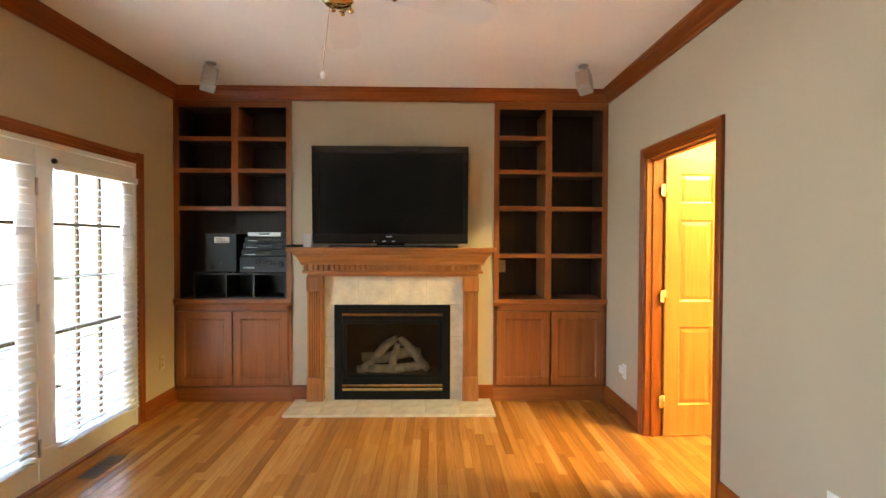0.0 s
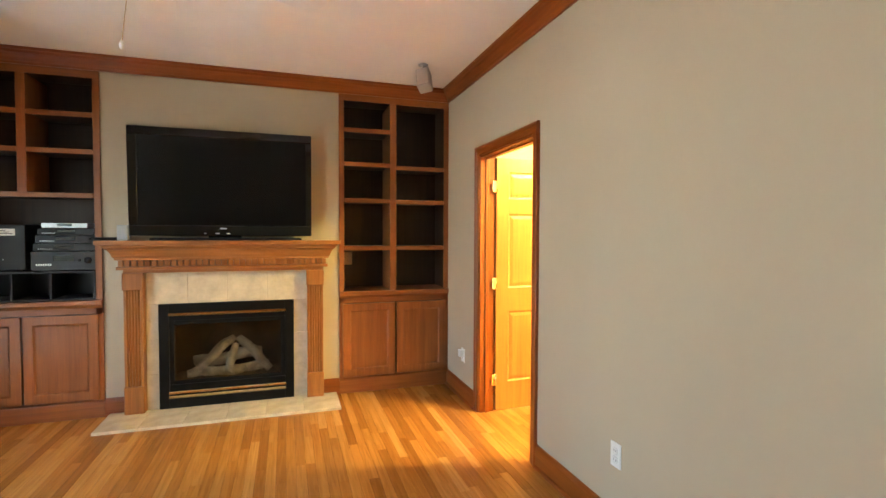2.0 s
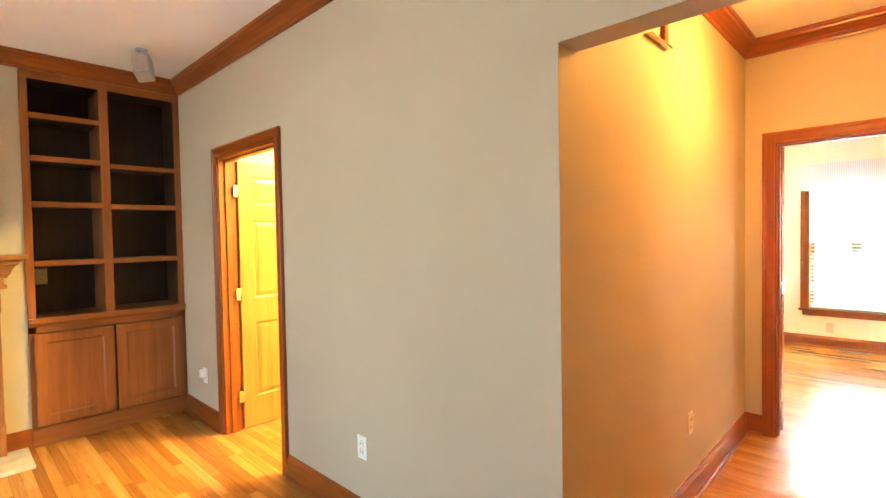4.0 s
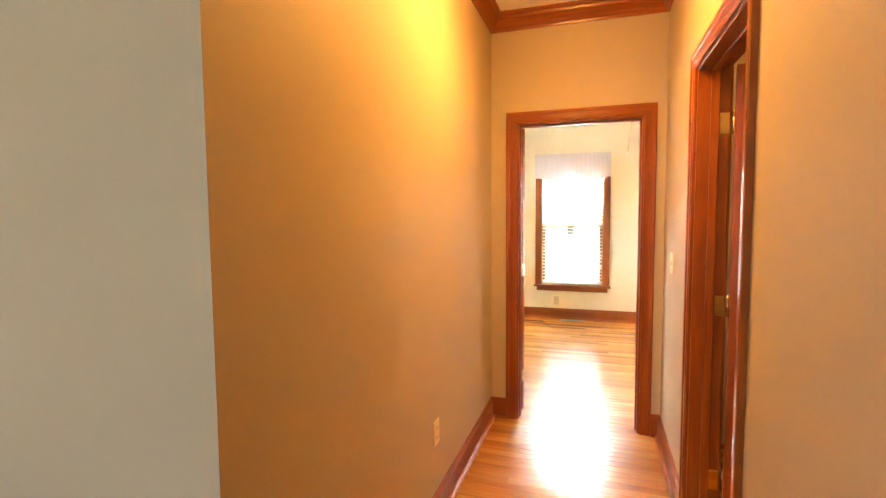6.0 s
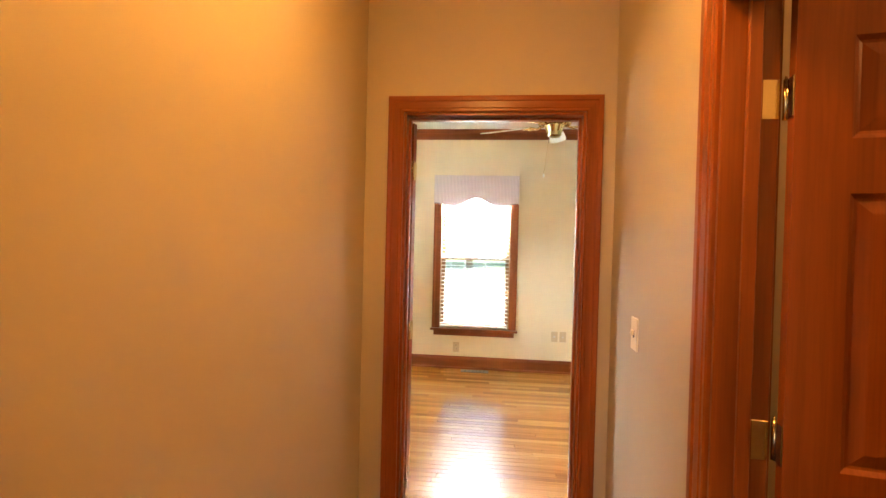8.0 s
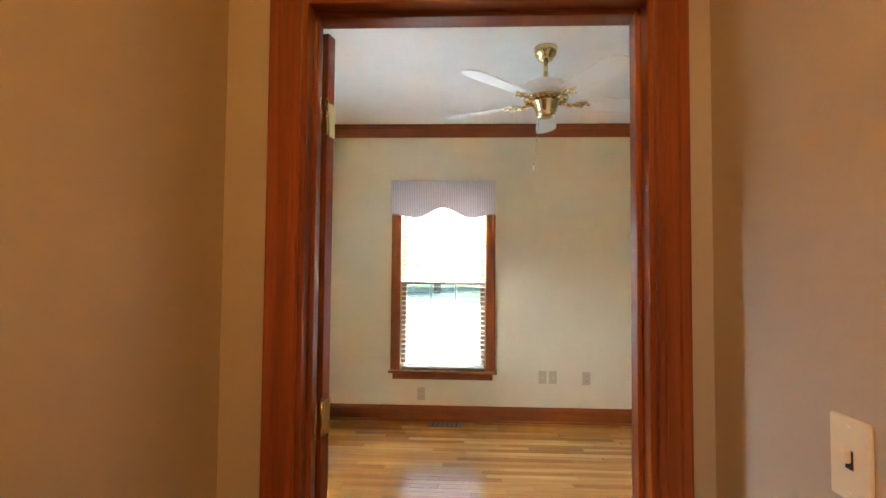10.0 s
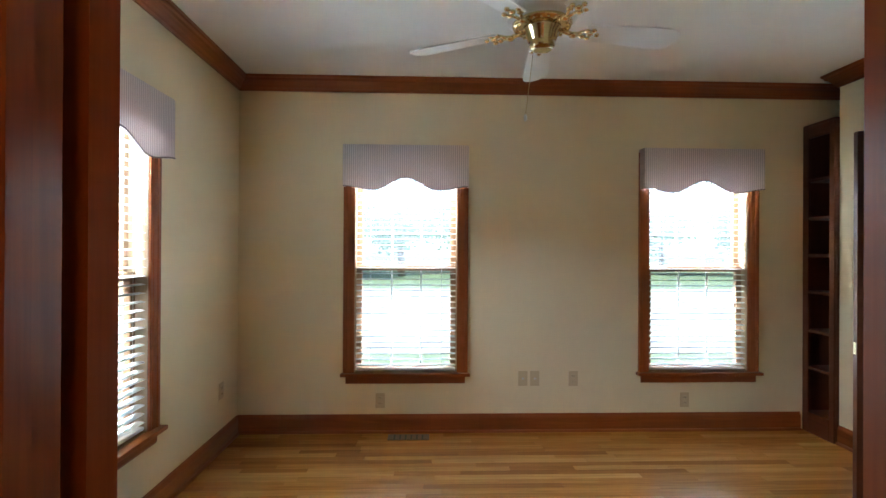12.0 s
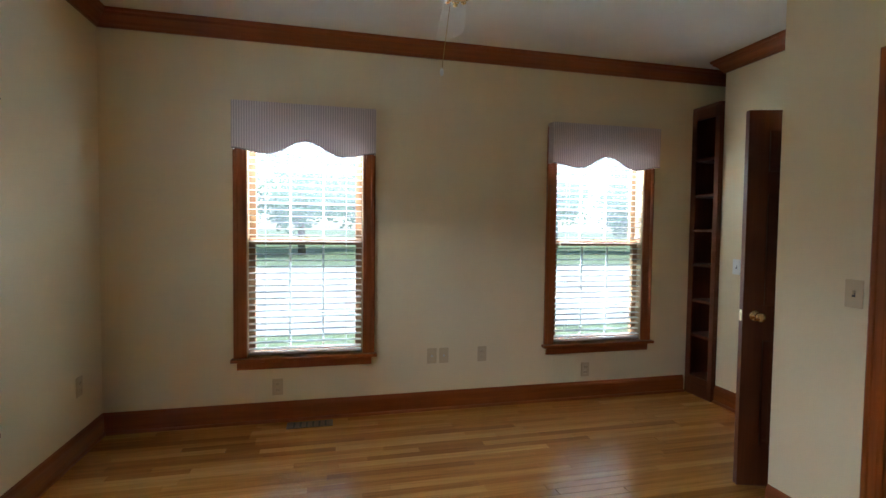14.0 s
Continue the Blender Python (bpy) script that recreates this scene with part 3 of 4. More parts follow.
for z in HINGES:
    part("hinge_plate", box(2.612, 2.649, D2[1] - 0.0202, D2[1] - 0.0175, z - 0.044, z + 0.044, 0.0008), BRASS, bed_door, "brass hinge leaf let into the jamb")
    part("hinge_plate", box(D3[1] - 0.0202, D3[1] - 0.0175, -1.209, -1.173, z - 0.044, z + 0.044, 0.0008), BRASS, side_door, "brass hinge leaf let into the jamb")

six_panel_door("panel_door", pose(0.128, 2.764, 0, 0, 0, 2), 0.80, "stained six-panel wooden door standing open into the lit study", -0.024, LITDOOR)
six_panel_door("panel_door", pose(2.690, -0.200, 0, 0, 0, 76), 0.74, "stained six-panel wooden door swung back against the bedroom wall", 0.024, plates=False)
six_panel_door("panel_door", pose(1.532, -1.222, 0, 0, 0, -100), 0.73, "reddish stained six-panel door standing open off the hall", 0.024, plates=False)
# This leaf takes the darkened copy, so its shade is coloured in.
six_panel_door("panel_door", pose(4.30, -3.43, 0, 0, 0, 73), 0.80, "six-panel closet door standing ajar, shade in its wood colour", -0.024, SHADETRIM)

# ---- windows ----


def valance(m, width):
    th = thing("window_valance", m, "taupe pinstriped fabric valance with a scalloped lower edge", "valance", "window valances")
    n = 40

    def low(u):
        a = abs(u)
        return 1.862 + (0.093 * (0.5 + 0.5 * math.cos(math.pi * a / 0.245)) if a < 0.245 else 0.032 * (0.5 - 0.5 * math.cos(math.pi * (a - 0.245) / (width / 2 - 0.245))))

    bm = bmesh.new()
    rows = []
    for x in (-0.092, -0.080):
        us = [-width / 2 + width * i / n for i in range(n + 1)]
        rows.append(([bm.verts.new((x, u, low(u))) for u in us], [bm.verts.new((x, u, 2.207)) for u in us]))
    (a0, a1), (b0, b1) = rows
    for i in range(n):
        bm.faces.new((a0[i], a0[i + 1], a1[i + 1], a1[i]))
        bm.faces.new((b0[i], b1[i], b1[i + 1], b0[i + 1]))
        bm.faces.new((a0[i], b0[i], b0[i + 1], a0[i + 1]))
        bm.faces.new((a1[i], a1[i + 1], b1[i + 1], b1[i]))
    for i in (0, n):
        bm.faces.new((a0[i], a1[i], b1[i], b0[i]))
    part("front_panel", bm, FABRIC, th)
    for s in (-1, 1):
        part("side_panel", box(-0.080, -0.001, s * width / 2 - 0.006, s * width / 2 + 0.006, 1.893, 2.207, 0.002), FABRIC, th)
    part("top_board", box(-0.087, -0.001, -width / 2 + 0.006, width / 2 - 0.006, 2.190, 2.205), FABRIC, th)
    bm = bmesh.new()
    for i in range(n):
        u, w = -width / 2 + width * i / n, -width / 2 + width * (i + 1) / n
        rod((-0.093, u, low(u)), (-0.093, w, low(w)), 0.0045, steps=6, bm=bm)
    part("piping", bm, PIPING, th, "darker welt along the scalloped edge")
    return th


def blind(m, width, z0, z1, pitch, deep, tilt, label):
    th = thing("window_blind", m, label, "blind", "window blinds")
    part("headrail", box(-deep / 2 - 0.004, deep / 2 + 0.004, -width / 2, width / 2, z1 - 0.04, z1, 0.002), BLIND, th)
    part("bottom_rail", box(-deep / 2, deep / 2, -width / 2, width / 2, z0, z0 + 0.018, 0.004), BLIND, th)
    bm = bmesh.new()
    k = 4
    top = [[bm.verts.new((-deep / 2 + deep * i / k, s * width / 2, 0.0035 * (1 - (2 * i / k - 1) ** 2))) for i in range(k + 1)] for s in (-1, 1)]
    bot = [[bm.verts.new((v.co.x, v.co.y, v.co.z - 0.0022)) for v in row] for row in top]
    for i in range(k):
        bm.faces.new((top[0][i], top[0][i + 1], top[1][i + 1], top[1][i]))
        bm.faces.new((bot[0][i], bot[1][i], bot[1][i + 1], bot[0][i + 1]))
    for i in (0, k):
        bm.faces.new((top[0][i], top[1][i], bot[1][i], bot[0][i]))
    me = mesh_of("slat", bm, BLIND)
    n = int((z1 - 0.05 - z0 - 0.03) / pitch)
    rng = random.Random(7)
    for i in range(n):
        ob = new("slat", me)
        ob.parent = th
        ob.matrix_basis = pose(0, 0, z0 + 0.04 + i * pitch, 0, tilt + rng.uniform(-1.5, 1.5), rng.uniform(-0.12, 0.12))
    for u in (-width * 0.36, width * 0.36):
        for dx in (-deep / 2 - 0.001, deep / 2 + 0.001):
            part("ladder_cord", rod((dx, u, z0 + 0.01), (dx, u, z1 - 0.03), 0.0008, steps=4), BLIND, th)
    return th


def pane_mesh(w, h):
    return mesh_of("pane", box(-0.002, 0.002, -w / 2, w / 2, -h / 2, h / 2), HAZEGLASS)


def sash(th, x, half, z0, z1, cols, rows, mat):
    """One sash: stiles, rails, muntins and its sheet of glass."""
    b = 0.045
    s = part("sash", box(x - 0.018, x + 0.018, -half, half, z0, z0 + b, 0.003), mat, th)
    part("rail", box(x - 0.018, x + 0.018, -half, half, z1 - b, z1, 0.003), mat, s)
    for k in (-1, 1):
        part("stile", box(x - 0.0175, x + 0.0175, k * (half - b / 2) - b / 2, k * (half - b / 2) + b / 2, z0 + b, z1 - b, 0.003), mat, s)
    gw, gh = 2 * half - 2 * b, z1 - z0 - 2 * b
    for i in range(1, cols):
        u = -gw / 2 + gw * i / cols
        part("muntin", box(x - 0.007, x + 0.007, u - 0.007, u + 0.007, z0 + b, z1 - b, 0.002), WHITE, s)
    for i in range(1, rows):
        z = z0 + b + gh * i / rows
        part("muntin", box(x - 0.0065, x + 0.0065, -gw / 2, gw / 2, z - 0.007, z + 0.007, 0.002), WHITE, s)
    g = new("pane", pane_mesh(gw, gh))
    g.parent, g.location = s, (x, 0, z0 + b + gh / 2)
    g.visible_shadow = False


def window(name, m):
    """A double-hung window in a wall whose inner face is local x = 0, the room towards -x."""
    th = thing(name, m, "double-hung window with reddish-brown stained wood casing, stool and apron", "window", "bedroom windows", "structure")
    h = WW / 2
    for s in (-1, 1):
        bm = extrude(WINDOW_CASE, (0, s * (h - 0.004), WZ0), (0, s * (h - 0.004), WZ1), (-1, 0, 0), up=(0, s, 0))
        part("casing", bm, TRIM["z"], th)
        part("jamb_lining", box(0.0, 0.15, s * h - 0.008, s * h + 0.008, WZ0, WZ1) if s < 0 else box(0.0, 0.15, h - 0.008, h + 0.008, WZ0, WZ1), PINE["z"], th)
    part("casing", extrude(WINDOW_CASE, (0, -h - 0.08, WZ1), (0, h + 0.08, WZ1), (-1, 0, 0)), TRIM["y"], th)
    part("head_lining", box(0.0, 0.15, -h + 0.008, h - 0.008, WZ1 - 0.016, WZ1 + 0.001), TRIM["y"], th)
    part("window_sill", box(-0.055, 0.15, -0.497, 0.497, WZ0 - 0.024, WZ0, 0.005, seg=2), TRIM["y"], th)
    part("apron", extrude([(0, 0.378), (0.012, 0.378), (0.016, 0.390), (0.016, 0.425), (0.020, 0.438), (0, 0.438)], (0, -0.46, 0), (0, 0.46, 0), (-1, 0, 0)), TRIM["y"], th)
    mid = 1.27
    sash(th, 0.118, h - 0.008, mid - 0.02, WZ1 - 0.016, 3, 3, SASHWOOD["z"])
    sash(th, 0.080, h - 0.008, WZ0, mid + 0.022, 3, 3, SASHWOOD["z"])
    part("sash_lock", box(0.045, 0.064, -0.025, 0.025, mid + 0.022, mid + 0.034, 0.003), BRASS, th)
    return th


for i, c in enumerate(WIN_E):
    m = Matrix.Translation((XE, c, 0))
    window("window_%d" % (i + 1), m)
    valance(m, 0.946)
    blind(m @ Matrix.Translation((0.032, 0, 0)), WW - 0.03, WZ0 + 0.012, 2.08, 0.0445, 0.048, -3, "white two-inch horizontal slat blind with open slats")
mN = pose(WIN_N, 0.92, 0, 0, 0, 90)
window("window_3", mN)
valance(mN, 0.946)
blind(mN @ Matrix.Translation((0.032, 0, 0)), WW - 0.03, WZ0 + 0.012, 2.08, 0.0445, 0.048, -3, "white two-inch horizontal slat blind with open slats")
# ---- french doors on the west wall ----
fd = thing("door_6", Matrix.Identity(4), "white framed pair of french doors with stained wood casing", "door frame", kind="structure")
for u, d in ((FR0 + 0.006, -1), (FR1 - 0.006, 1)):
    part("casing", extrude(CASE, (XW, u, 0), (XW, u, 2.075), (1, 0, 0), up=(0, d, 0)), TRIM["z"], fd)
part("casing", extrude(CASE, (XW, FR0 + 0.006, 1.992), (XW, FR1 - 0.006, 1.992), (1, 0, 0)), TRIM["y"], fd)
part("threshold", box(XW - 0.15, XW + 0.02, FR0, FR1, -0.012, 0.012, 0.004), TRIM["y"], fd)
for u in (FR0, FR1 - 0.03):
    part("jamb", box(XW - 0.15, XW - 0.002, u, u + 0.03, 0.012, 1.965), WHITE, fd)
part("jamb", box(XW - 0.15, XW - 0.002, FR0, FR1, 1.965, 1.994), WHITE, fd)


def french_leaf(y0, y1, hinge):
    th = thing("french_door", Matrix.Translation((XW - 0.03, (y0 + y1) / 2, 0)), "white painted french door with a grid of glass panes", "french door", "french doors")
    h = (y1 - y0) / 2 - 0.003
    st = 0.13
    part("bottom_rail", box(-0.022, 0.022, -h, h, 0.018, 0.20, 0.002), WHITE, th)
    part("top_rail", box(-0.022, 0.022, -h, h, 1.84, 1.96, 0.002), WHITE, th)
    for s in (-1, 1):
        part("stile", box(-0.0215, 0.0215, min(s * h, s * (h - st)), max(s * h, s * (h - st)), 0.20, 1.84, 0.002), WHITE, th)
    gw, g0, g1 = 2 * (h - st), 0.20, 1.84
    for i in (1, 2):
        u = -gw / 2 + gw * i / 3
        part("muntin", box(-0.012, 0.012, u - 0.010, u + 0.010, g0, g1, 0.003), BRONZE, th)
    for i in range(1, 5):
        z = g0 + (g1 - g0) * i / 5
        part("muntin", box(-0.0115, 0.0115, -gw / 2, gw / 2, z - 0.011, z + 0.011, 0.003), BRONZE, th)
    me = pane_mesh(gw / 3 - 0.018, (g1 - g0) / 5 - 0.02)
    for i in range(3):
        for k in range(5):
            g = new("pane", me)
            g.parent, g.location = th, (0, -gw / 2 + gw * (i + 0.5) / 3, g0 + (g1 - g0) * (k + 0.5) / 5)
            g.visible_shadow = False
    for z in (0.22, 1.0, 1.72):
        part("hinge", rod((0.028, hinge * (h + 0.003), z - 0.05), (0.028, hinge * (h + 0.003), z + 0.05), 0.008), STEEL, th)
    return th


MID = 2.105
french_leaf(FR0 + 0.03, MID, 1)
french_leaf(MID, FR1 - 0.03, -1)
blind(Matrix.Translation((XW + 0.022, (FR0 + 0.03 + MID) / 2 + 0.02, 0)), 0.72, 0.16, 1.87, 0.043, 0.040, 2, "white mini blind hung on a french door")
blind(Matrix.Translation((XW + 0.022, (MID + FR1 - 0.03) / 2 + 0.05, 0)), 0.74, 0.16, 1.87, 0.043, 0.040, 2, "white mini blind hung on a french door")
sensor = thing("door_sensor", pose(XW - 0.008, 2.235, 1.885, 0, 90, 0), "small black contact sensor on the white door", "sensor")
part("housing", turned([(0.016, 0), (0.017, 0.01), (0.013, 0.018)], 14), BLACK, sensor)
# Unseen window, added to light the east wall and spare the hall.
slab("window_4", XW - 0.09, XW - 0.086, -0.15, 0.98, 0.2, 2.4, GLASS, "plain glass of an unseen window added to light the living room", "window").visible_shadow = False

# ---- built-in bookcases ----


def cabinet_door(th, x0, x1, z0, z1, y):
    w = x1 - x0
    f = 0.062
    bm = panelled(w, 0, z1 - z0, 0.020, [(f, w - f, f, z1 - z0 - f)], [(0.004, 0.003), (0.012, 0.0085), (0.018, 0.009)])
    d = part("cabinet_door", bm, CAB["z"], th, at=Matrix.Translation((x0, y, z0)))
    return d


def bookcase(name, x0, x1, columns, label):
    """columns: (x0, x1, shelf heights, lowest z). Base cabinet, ledge and shelves with a face frame."""
    th = thing(name, Matrix.Translation(((x0 + x1) / 2, 3.55, 0)), label, "bookcase", "built-in bookcases")
    cx = (x0 + x1) / 2
    a, b = x0 - cx, x1 - cx
    mid = 0.0
    D = 0.37
    P = lambda n, bm, m, l="": part(n, bm, m, th, l)
    # Back, sides, top and shelves carry the niche's shade in their colour.
    P("back_panel", box(a, b, D - 0.012, D, 0.10, 2.62), CABSHADE["z"])
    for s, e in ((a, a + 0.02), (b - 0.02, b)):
        P("side_panel", box(s, e, 0.02, D - 0.012, 0.0, 2.62), CABSHADE["z"])
    P("top_panel", box(a + 0.02, b - 0.02, 0.02, D - 0.012, 2.60, 2.62), CABSHADE["x"])
    P("toe_board", box(a, b, 0.0, 0.02, 0.0, 0.118, 0.003), CAB["x"])
    P("base_moulding", extrude([(0, 0.118), (0.012, 0.118), (0.010, 0.128), (0.004, 0.134), (0, 0.136)], (a, 0.0, 0), (b, 0.0, 0), (0, -1, 0)), CAB["x"])
    P("bottom_panel", box(a + 0.02, b - 0.02, 0.02, D - 0.012, 0.118, 0.136), CAB["x"])
    for s, e in ((a, a + 0.045), (b - 0.045, b)):
        P("face_stile", box(s, e, 0.0, 0.02, 0.136, 0.845), CAB["z"])
        P("face_stile", box(s, e, 0.0, 0.02, 0.905, 2.57), CAB["z"])
    P("face_rail", box(a, b, 0.0, 0.02, 0.800, 0.845), CAB["x"])
    P("face_rail", box(a, b, 0.0, 0.02, 2.57, 2.64), CAB["x"])
    P("ledge", box(a - 0.0, b + 0.0, -0.028, D - 0.012, 0.868, 0.905, 0.006, seg=2), CAB["x"])
    P("ledge_moulding", extrude([(0, 0.845), (0.008, 0.845), (0.012, 0.855), (0.020, 0.868), (0, 0.868)], (a, 0.0, 0), (b, 0.0, 0), (0, -1, 0)), CAB["x"])
    cabinet_door(th, a + 0.030, mid - 0.007, 0.150, 0.795, -0.011)
    cabinet_door(th, mid + 0.007, b - 0.030, 0.150, 0.795, -0.011)
    for i, (c0, c1, heights, zlow) in enumerate(columns):
        for z in heights:
            P("shelf", box(c0 - cx, c1 - cx, 0.020, D - 0.012, z - 0.024, z, 0.002), CABSHADE["x"])
            P("shelf_lip", box(c0 - cx, c1 - cx, -0.001, 0.020, z - 0.036, z + 0.003, 0.003), CAB["x"])
    return th


bl = bookcase("built_in_bookcase", XW, -2.775, [(-3.745, -3.292, (2.311, 2.036), 1.7), (-3.234, -2.82, (2.311, 2.036), 1.7), (-3.745, -2.82, (1.708,), 0.9)], "brown built-in bookcase with an open niche of electronics over cabinets")
part("divider", box(-0.010, 0.048, 0.0, 0.358, 1.708, 2.57, 0.002), CAB["z"], bl)
br = bookcase("built_in_bookcase", -1.005, 0.0, [(-0.96, -0.553, (2.336, 2.040, 1.720, 1.302), 0.9), (-0.495, -0.045, (2.022, 1.716, 1.302), 0.9)], "empty brown built-in bookcase over a pair of cabinets")
part("divider", box(-0.0505, 0.0075, 0.0, 0.358, 0.905, 2.57, 0.002), CAB["z"], br)

# ---- fireplace and mantel ----
HX0, HX1 = -2.745, -1.03
hearth = thing("hearth", Matrix.Translation((-1.888, 3.35, 0)), "low beige marble tile hearth on the oak floor", "hearth")
part("grout_bed", box(-0.855, 0.857, -0.185, 0.215, 0.0, 0.016), GROUT, hearth)
n = 6
w = (HX1 - HX0) / n
tile = mesh_of("tile", box(-w / 2 + 0.0015, w / 2 - 0.0015, -0.187, 0.2, 0.0, 0.022, 0.002), MARBLE)
for i in range(n):
    o = new("tile", tile)
    o.parent, o.location = hearth, (-0.857 + w * (i + 0.5), 0, 0)

surround = thing("fireplace_surround", Matrix.Translation((-1.885, 3.565, 0.022)), "beige marble tile surround round the firebox", "fireplace")
X0 = -1.885
part("grout_bed", box(-0.605, 0.61, -0.012, 0.0, 0.83, 1.10), GROUT, surround)
for s0, s1 in ((-0.605, -0.50), (0.49, 0.61)):
    part("grout_bed", box(s0, s1, -0.012, 0.0, 0.0, 0.83), GROUT, surround)
cuts = [-0.605, -0.309, -0.018, 0.289, 0.61]
for a, b in zip(cuts, cuts[1:]):
    part("tile", box(a + 0.0015, b - 0.0015, -0.020, -0.010, 0.832, 1.10, 0.0015), MARBLE, surround)
for s0, s1 in ((-0.605, -0.495), (0.485, 0.61)):
    for k in range(3):
        part("tile", box(s0 + 0.0015, s1, -0.020, -0.010, 0.0 + k * 0.277 + 0.0015, (k + 1) * 0.277 - 0.0015, 0.0015), MARBLE, surround)

fire = thing("gas_fireplace", Matrix.Translation((-1.893, 3.54, 0.024)), "black gas fireplace insert with brass trim, glass front and ceramic logs", "fireplace insert")
fx = lambda a, b, c, d, e, f, bv=0.003: box(a, b, c, d, e, f, bv)
part("frame", fx(-0.506, -0.435, -0.02, 0.02, 0.0, 0.832), IRON, fire)
part("frame", fx(0.435, 0.506, -0.02, 0.02, 0.0, 0.832), IRON, fire)
part("frame", fx(-0.435, 0.435, -0.02, 0.02, 0.76, 0.832), IRON, fire)
part("frame", fx(-0.435, 0.435, -0.02, 0.02, 0.0, 0.075), IRON, fire)
part("louvre", fx(-0.435, 0.435, -0.008, 0.02, 0.075, 0.185), IRON, fire)
part("louvre", fx(-0.435, 0.435, -0.008, 0.02, 0.695, 0.758), IRON, fire)
for z in (0.078, 0.112):
    part("brass_trim", fx(-0.44, 0.44, -0.026, -0.012, z, z + 0.022, 0.004), BRASS, fire, "polished brass strip")
part("brass_trim", fx(-0.44, 0.44, -0.030, -0.012, 0.735, 0.757, 0.005), BRASS, fire, "polished brass strip")
for s in (-1, 1):
    part("door_frame", fx(min(s * 0.435, s * 0.40), max(s * 0.435, s * 0.40), -0.004, 0.02, 0.185, 0.695), IRON, fire)
part("door_frame", fx(-0.40, 0.40, -0.004, 0.02, 0.185, 0.215), IRON, fire)
part("door_frame", fx(-0.40, 0.40, -0.004, 0.02, 0.66, 0.695), IRON, fire)
part("glass_front", box(-0.40, 0.40, 0.004, 0.008, 0.215, 0.66), DARKGLASS, fire)
for bm in (box(-0.46, 0.46, 0.33, 0.345, 0.05, 0.78), box(-0.47, -0.455, 0.022, 0.33, 0.05, 0.78), box(0.455, 0.47, 0.022, 0.33, 0.05, 0.78), box(-0.46, 0.46, 0.022, 0.33, 0.05, 0.18), box(-0.46, 0.46, 0.022, 0.33, 0.765, 0.78)):
    part("liner", bm, FIREBRICK, fire)


def log(p, q, r, seed, parent):
    rng = random.Random(seed)
    bm = bmesh.new()
    P, Q = Vector(p), Vector(q)
    turn = (Q - P).to_track_quat("Z", "Y").to_matrix()
    rings = []
    for i in range(9):
        c = P.lerp(Q, i / 8) + Vector((0, 0, 0.012 * math.sin(i * 0.9 + seed)))
        rr = r * (1 - 0.25 * abs(i / 4 - 1) ** 3)
        rings.append([bm.verts.new(c + turn @ Vector((rr * rng.uniform(0.84, 1.14) * math.cos(k * math.pi / 5), rr * rng.uniform(0.84, 1.14) * math.sin(k * math.pi / 5), 0))) for k in range(10)])
    for a, b in zip(rings, rings[1:]):
        for k in range(10):
            bm.faces.new((a[k], a[(k + 1) % 10], b[(k + 1) % 10], b[k])).smooth = True
    bm.faces.new(rings[0][::-1])
    bm.faces.new(rings[-1])
    part("ceramic_log", bm, LOG, parent, "grey-brown ceramic log")


log((-0.33, 0.12, 0.22), (0.30, 0.16, 0.25), 0.045, 1, fire)
log((-0.30, 0.24, 0.30), (0.24, 0.22, 0.36), 0.050, 2, fire)
log((-0.28, 0.10, 0.25), (0.02, 0.24, 0.50), 0.040, 3, fire)
log((0.31, 0.10, 0.24), (0.05, 0.24, 0.50), 0.038, 4, fire)
log((-0.02, 0.08, 0.24), (0.03, 0.22, 0.44), 0.034, 5, fire)
bm = bmesh.new()
bmesh.ops.create_grid(bm, x_segments=40, y_segments=14, size=0.5)
for v in bm.verts:
    v.co = Vector((v.co.x * 0.84, 0.175 + v.co.y * 0.28, 0.182 + 0.03 * noise.noise(Vector((v.co.x * 18, v.co.y * 18, 0))) + 0.02))
part("ember_bed", bm, EMBER, fire)

mantel = thing("fireplace_mantel", Matrix.Translation((-1.888, 3.565, 0.022)), "orange-brown wooden mantel with dentil moulding and fluted pilasters", "mantel")
for s0, s1 in ((-0.735, -0.605), (0.61, 0.74)):
    c = (s0 + s1) / 2
    part("plinth_block", box(s0 - 0.004, s1 + 0.004, -0.092, 0.0, 0.0, 0.21, 0.004), MANTEL["z"], mantel)
    bm = bmesh.new()
    pts = [(s0, 0.0), (s0, -0.078)]
    m = 5
    fw = (s1 - s0 - 0.03) / m
    for i in range(m):
        u = s0 + 0.015 + fw * i
        pts += [(u + fw * 0.15, -0.078), (u + fw * 0.32, -0.071), (u + fw * 0.5, -0.0685), (u + fw * 0.68, -0.071), (u + fw * 0.85, -0.078)]
    pts += [(s1, -0.078), (s1, 0.0)]
    lo = [bm.verts.new((x, y, 0.21)) for x, y in pts]
    hi = [bm.verts.new((x, y, 0.955)) for x, y in pts]
    for i in range(len(pts)):
        j = (i + 1) % len(pts)
        bm.faces.new((lo[i], lo[j], hi[j], hi[i]))
    bm.faces.new(lo[::-1])
    bm.faces.new(hi)
    part("fluted_pilaster", bm, MANTEL["z"], mantel)
    part("cap_block", box(s0 - 0.006, s1 + 0.006, -0.092, 0.0, 0.955, 1.085, 0.004), MANTEL["z"], mantel)
part("frieze", box(-0.735, 0.74, -0.080, 0.0, 1.085, 1.125, 0.003), MANTEL["x"], mantel)
part("bead", box(-0.775, 0.78, -0.100, 0.0, 1.110, 1.135, 0.006, seg=2), MANTEL["x"], mantel)
part("dentil_band", box(-0.76, 0.765, -0.072, 0.0, 1.135, 1.185), MANTEL["x"], mantel)
